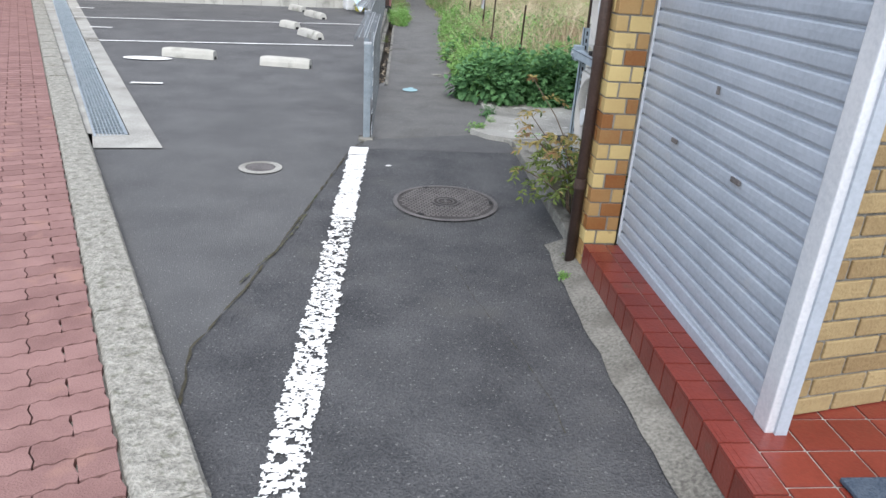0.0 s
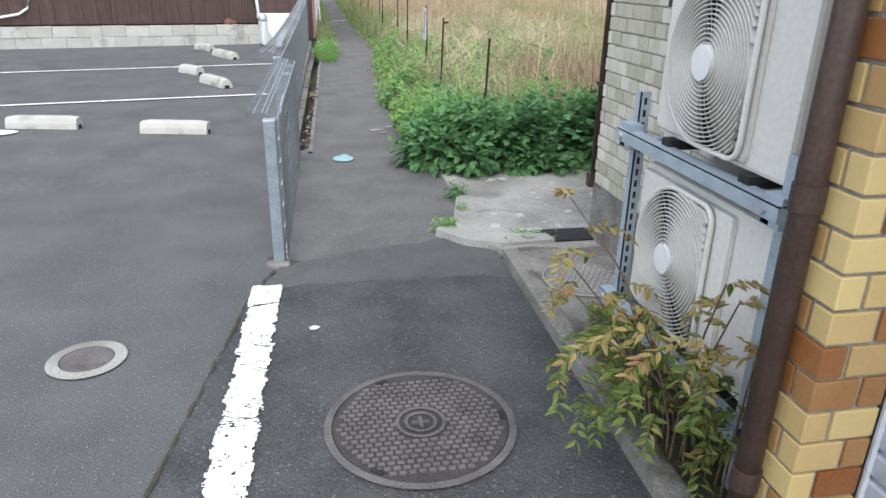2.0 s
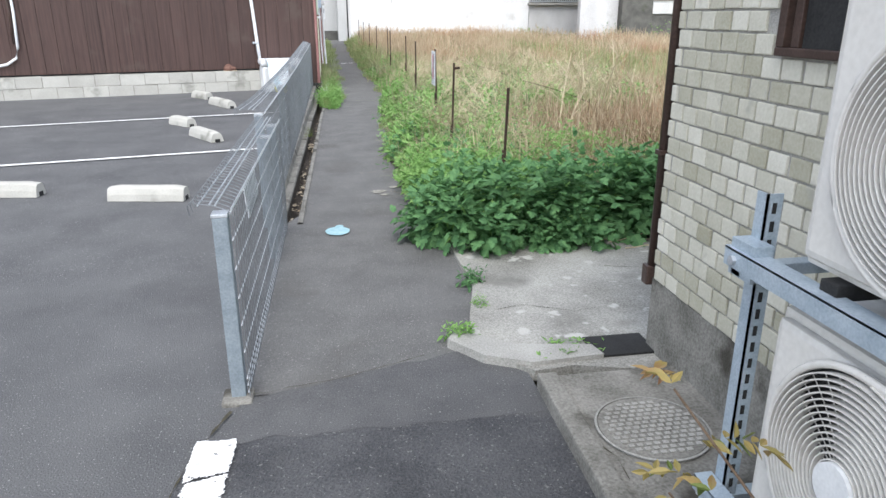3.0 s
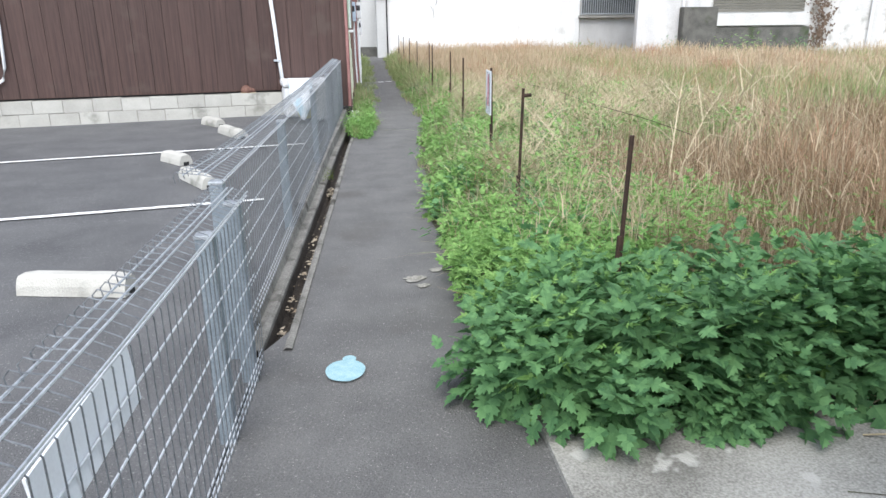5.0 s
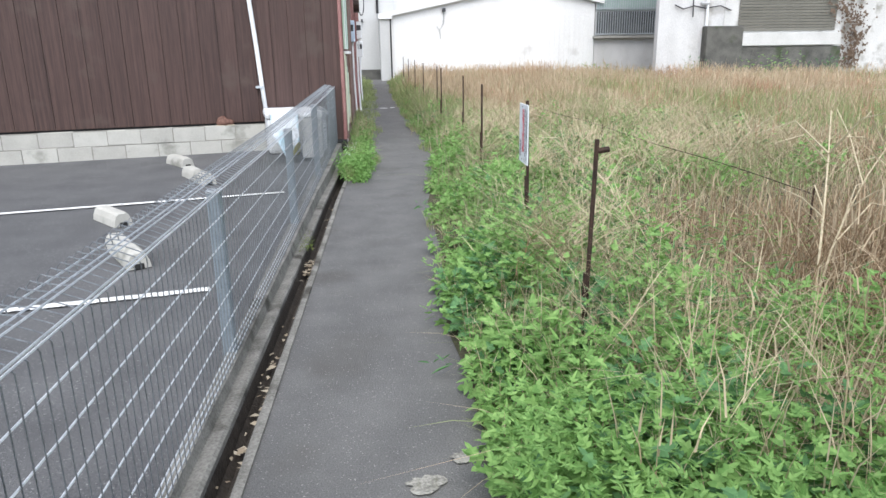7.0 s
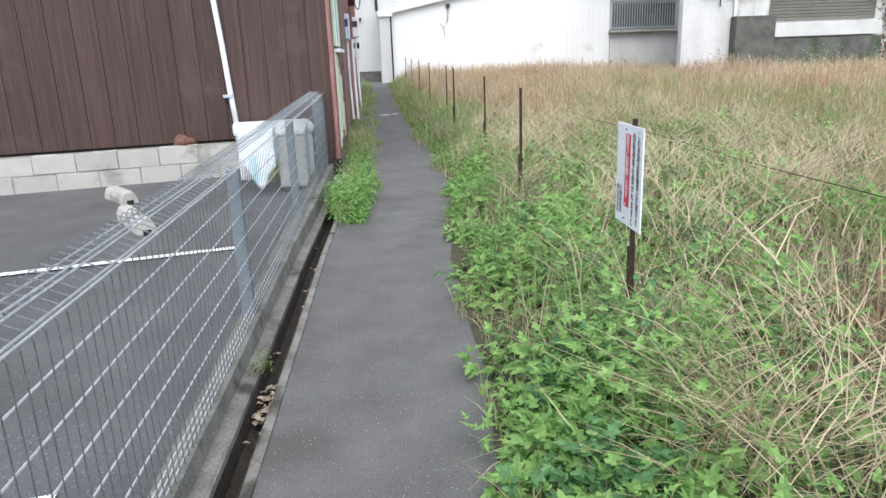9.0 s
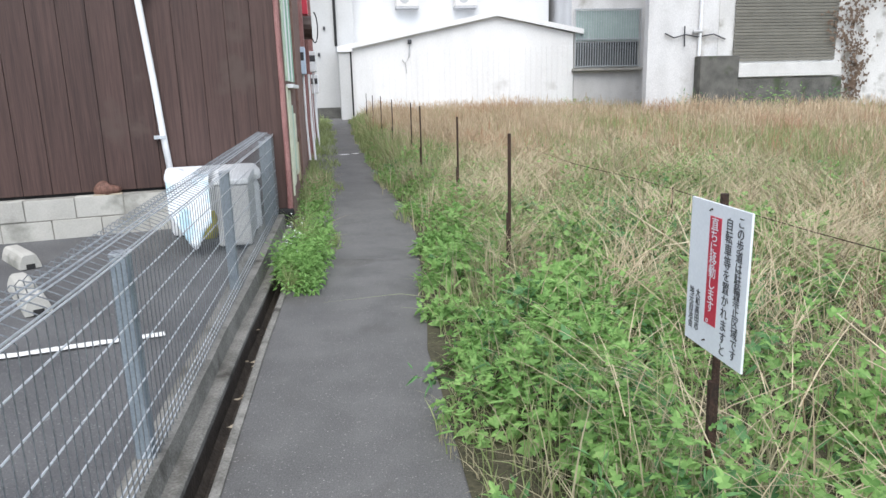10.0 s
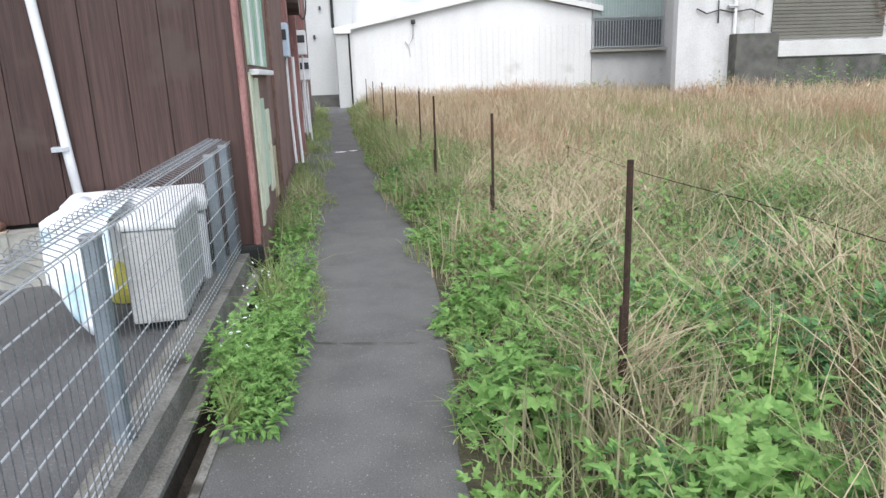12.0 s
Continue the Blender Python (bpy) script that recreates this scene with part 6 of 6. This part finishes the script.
# heavenly bamboo in the planting bed
shrub = thing("autumn_shrub", "small shrub with yellow, orange and green leaflets", "shrub")
rnd = random.Random(3)
AP, AA, AS, GP, GA, GS = [], [], [], [], [], []
for i in range(14):
    bx, by = 1.2 + rnd.uniform(-0.05, 0.06), 3.62 + rnd.uniform(-0.08, 0.3)
    H = rnd.uniform(0.3, 0.78)
    dx, dy = rnd.uniform(-0.36, 0.06), rnd.uniform(-0.2, 0.36)
    pts = [Vector((bx + dx * s * s, by + dy * s * s, 0.03 + H * s)) for s in (0, 0.25, 0.5, 0.75, 1)]
    part("stem", tube(pts, 0.005, 5, taper=0.5), M["twig"], shrub)
    for j in range(6):
        s = 0.35 + 0.65 * j / 5
        c = pts[0].lerp(pts[-1], s)
        a = rnd.uniform(0, 6.3)
        L = rnd.uniform(0.1, 0.19)
        for q in range(9):
            u = (q + 1) / 9
            for side in (-1, 1):
                p = c + Vector((math.cos(a), math.sin(a), 0.35 - 0.6 * u)) * L * u
                lst = (AP, AA, AS) if (p.z > 0.42 and rnd.random() < 0.8) or rnd.random() < 0.12 else (GP, GA, GS)
                lst[0].append(tuple(p)); lst[1].append(a + side * rnd.uniform(0.6, 1.1)); lst[2].append(rnd.uniform(0.03, 0.05))
for nm, (p, a, s), mt, lb in (("autumn_foliage", (AP, AA, AS), "autumn", "yellow and orange leaflets"), ("green_foliage", (GP, GA, GS), "olive", "olive green leaflets")):
    n = len(p)
    ob = leaves(nm, np.array(p), np.array(a), R.normal(-0.1, 0.4, n), R.normal(0, 0.5, n), np.array(s), PLAIN, M[mt], lb, "leaves")
    ob.parent = shrub
    del ob["category"]

# boundary wire through the field
tagged(part("boundary_wire", tube([(3.42 + 0.02 * math.sin(y), y, 0.47 + 0.012 * math.sin(y * 1.7)) for y in steps(11.0, 19.5, 0.5)], 0.0035, 5), M["rust"]), "thin rusty wire strung along the field", "wire")
for y in (11.0, 15.2, 19.5):
    tagged(part("wire_peg", tube([(3.42, y, 0.0), (3.42, y, 0.5)], 0.007, 6), M["rust"]), "short rusty peg holding the field wire", "peg", "field pegs")

# tall pale dead stems
rnd = random.Random(21)
for i, (x, y, H) in enumerate(((2.6, 9.7, 1.2), (2.75, 9.9, 1.05), (3.3, 10.4, 1.3), (4.2, 11.2, 1.1), (2.5, 12.6, 0.85), (3.7, 12.9, 1.0), (5.0, 11.0, 1.35), (5.6, 13.0, 1.2), (2.3, 11.2, 0.7), (6.6, 12.2, 1.2), (3.0, 14.6, 0.8), (4.1, 9.3, 1.0), (6.2, 10.2, 1.3))):
    t = thing("dead_stalk", "tall pale dry stalk with forked twigs", "stalk", "dry stalks", at=(x, y, 0.02))
    a, bend = rnd.uniform(0, 6.3), rnd.uniform(0.2, 0.6)
    pts = [Vector((math.cos(a) * bend * s ** 2, math.sin(a) * bend * s ** 2, H * (s - 0.12 * s * s))) for s in (0, 0.2, 0.4, 0.6, 0.8, 1)]
    part("stem", tube(pts, 0.0072, 5, taper=0.4), M["stalk"], t)
    for j in range(5):
        p = pts[2 + j % 3].lerp(pts[3 + j % 3], rnd.random())
        b = rnd.uniform(0, 6.3)
        L = rnd.uniform(0.15, 0.45)
        part("twig", tube([p, p + Vector((math.cos(b) * L * 0.5, math.sin(b) * L * 0.5, L * 0.45)), p + Vector((math.cos(b) * L, math.sin(b) * L, L * rnd.uniform(0.2, 0.8)))], 0.004, 4, taper=0.45), M["stalk"], t)
# ---- small pieces of walls and floors ----
# pilaster bricks, turning the corner
for c in range(38):
    z = 0.172 + 0.0725 * c
    odd = c % 2
    cuts = ((1.03, 1.128), (1.138, 1.19)) if odd else ((1.03, 1.082), (1.092, 1.19))
    dep = (3.08, 3.132) if odd else (3.08, 3.215)
    for k, (a, b) in enumerate(cuts):
        piece("brick", data("brick", box((0, 0, 0), (b - a, (dep[1] - dep[0]) if k == 0 else 0.05, 0.0645), 0.003), M["ochre"]), pil, Matrix.Translation((a, 3.08, z)))
    if odd:
        piece("brick", data("brick", box((0, 0, 0), (0.05, 0.073, 0.0645), 0.003), M["ochre"]), pil, Matrix.Translation((1.03, 3.142, z)))
for c in range(2):
    piece("brick", data("brick", box((0, 0, 0), (0.05, 0.125, 0.064), 0.003), M["ochre"]), pil, Matrix.Translation((1.03, 3.09, 0.03 + 0.0715 * c)))
# long buff bricks of the porch wall
bb = data("brick", box((0, 0, 0), (0.206, 0.06, 0.059), 0.004), M["buff"])
PW = Matrix.Translation((1.27, 1.68, 0)) @ Matrix.Rotation(0.2, 4, "Z")
for c in range(30):
    for k in range(6):
        x = 0.217 * k - (0.1085 if c % 2 else 0)
        if x < -0.02:
            piece("brick", data("brick", box((0, 0, 0), (0.0975, 0.06, 0.059), 0.004), M["buff"]), porchwall, PW @ Matrix.Translation((0, 0, 0.176 + 0.0685 * c)))
        else:
            piece("brick", bb, porchwall, PW @ Matrix.Translation((x, 0, 0.176 + 0.0685 * c)))
# cream bricks of the side wall
creamwall = thing("cream_brick_wall", "wall of cream bricks with grey joints", "wall", kind="structure")
cbk = data("brick", box((0, 0, 0), (0.03, 0.092, 0.062), 0.004), M["cream_brick"])
half = data("brick", box((0, 0, 0), (0.03, 0.041, 0.062), 0.004), M["cream_brick"])
rest = bmesh.new()
rnd = random.Random(77)
for c in range(38):
    z = 0.363 + 0.0694 * c
    for k in range(24):
        y = 5.697 - 0.102 * (k + 1) + (0.051 if c % 2 else 0)
        lie = Matrix.Translation((1.68 + rnd.uniform(-0.0015, 0.002), y + rnd.uniform(-0.003, 0.003), z + rnd.uniform(-0.0015, 0.0015)))
        if c % 2 and k == 0:
            piece("brick", half, creamwall, Matrix.Translation((1.68, 5.655, z)))
            continue
        if z > 1.3 and 4.15 < y + 0.1 and y < 5.04:
            continue
        if y > 4.4 and z < 1.95:
            piece("brick", cbk, creamwall, lie)
        elif y > 3.3:
            add_box(rest, (1.682, y, z), (1.71, y + 0.092, z + 0.062))
tagged(part("bricks_behind", rest, M["cream_bricks"], creamwall), kind="stuff")
# tiles of the step: face, nosing, second row, porch floor
face = data("tile", box((0, 0, 0), (0.012, 0.1, 0.108), 0.002), M["redtile"])
nose = bmesh.new()
add_box(nose, (0, 0, 0), (0.102, 0.1, 0.01))
for k in range(2):
    add_box(nose, (0.012 + 0.02 * k, 0.0, 0.01), (0.022 + 0.02 * k, 0.1, 0.0112))
nose = data("tile", nose, M["redtile"])
flat = data("tile", box((0, 0, 0), (0.098, 0.1, 0.01), 0.002), M["redtile"])
for k in range(40):
    y = 3.068 - 0.107 * (k + 1)
    piece("tile", face, stepb, Matrix.Translation((1.028, y, 0.054)))
    piece("tile", nose, stepb, Matrix.Translation((1.028, y, 0.164)))
    if y > 1.55:
        piece("tile", flat, stepb, Matrix.Translation((1.137, y, 0.163)))
big = data("tile", box((0, 0, 0), (0.141, 0.141, 0.01), 0.002), M["redtile"])
for i in range(8):
    for k in range(12):
        y = 1.535 - 0.149 * k + (0.149 if i else 0)
        piece("tile", big, stepb, Matrix.Translation((1.138 + 0.149 * i, y, 0.163)))
        if i > 1 and k == 0:
            piece("tile", big, stepb, Matrix.Translation((1.138 + 0.149 * i, y + 0.149, 0.163)))
# red interlocking pavers
L, Wd, wav = 0.224, 0.11, 0.006
pts = []
for s in range(8):
    pts.append((L * s / 8, wav * (1 if s % 2 else -1) if 0 < s < 8 else 0.0))
topo = [(L * s / 8, Wd + (wav * (1 if s % 2 else -1) if 0 < s < 8 else 0.0)) for s in range(8, -1, -1)]
outline = pts + [(L, 0.0), (L + wav, Wd * 0.28), (L - wav, Wd * 0.72)] + topo + [(-wav, Wd * 0.72), (wav, Wd * 0.28)]
cx, cy = L / 2, Wd / 2
outline = [(cx + (x - cx) * 0.975, cy + (y - cy) * 0.95) for x, y in outline]
pv = data("paver", extrude(outline, 0.03, None, 0.003), M["paver"])
one = extrude([(0.005, 0.004), (L - 0.005, 0.004), (L - 0.005, Wd - 0.004), (0.005, Wd - 0.004)], 0.03)
one.verts.index_update()
co = [v.co.copy() for v in one.verts]
fc = [[v.index for v in f.verts] for f in one.faces]
one.free()
V, F, made = [], [], 0
for r in range(-30, 150):
    u = r * (Wd + 0.002)
    y0 = 1.0 + u * K.y
    for k in range(6 if r < 40 else 9):
        v = -0.205 - L - k * L + (L / 2 if r % 2 else 0)
        short = r % 2 and k == 0
        m = Matrix.Translation((kerb_x(1.0) + K.x * u, y0, lot_z(y0) + 0.014)) @ Matrix.Rotation(KA, 4, "Z") @ Matrix.Translation((v - (L / 2 - 0.005 if short else 0) + (L / 2 - 0.005 if short else 0), 0, 0.004 * noise.noise((r, k, 0))))
        if short:
            m = m @ Matrix.Diagonal((0.49, 1, 1, 1))
        if 5 <= r < 50 and made < 300 and not short:
            piece("paver", pv, pavement, m)
            made += 1
        else:
            n = len(V)
            V += [tuple(m @ c) for c in co]
            F += [[n + i for i in f] for f in fc]
me = bpy.data.meshes.new("pavers_beyond")
me.from_pydata(V, [], F)
me.materials.append(M["pavers"])
ob = new("pavers_beyond", me)
ob.parent = pavement
tagged(ob, kind="stuff")
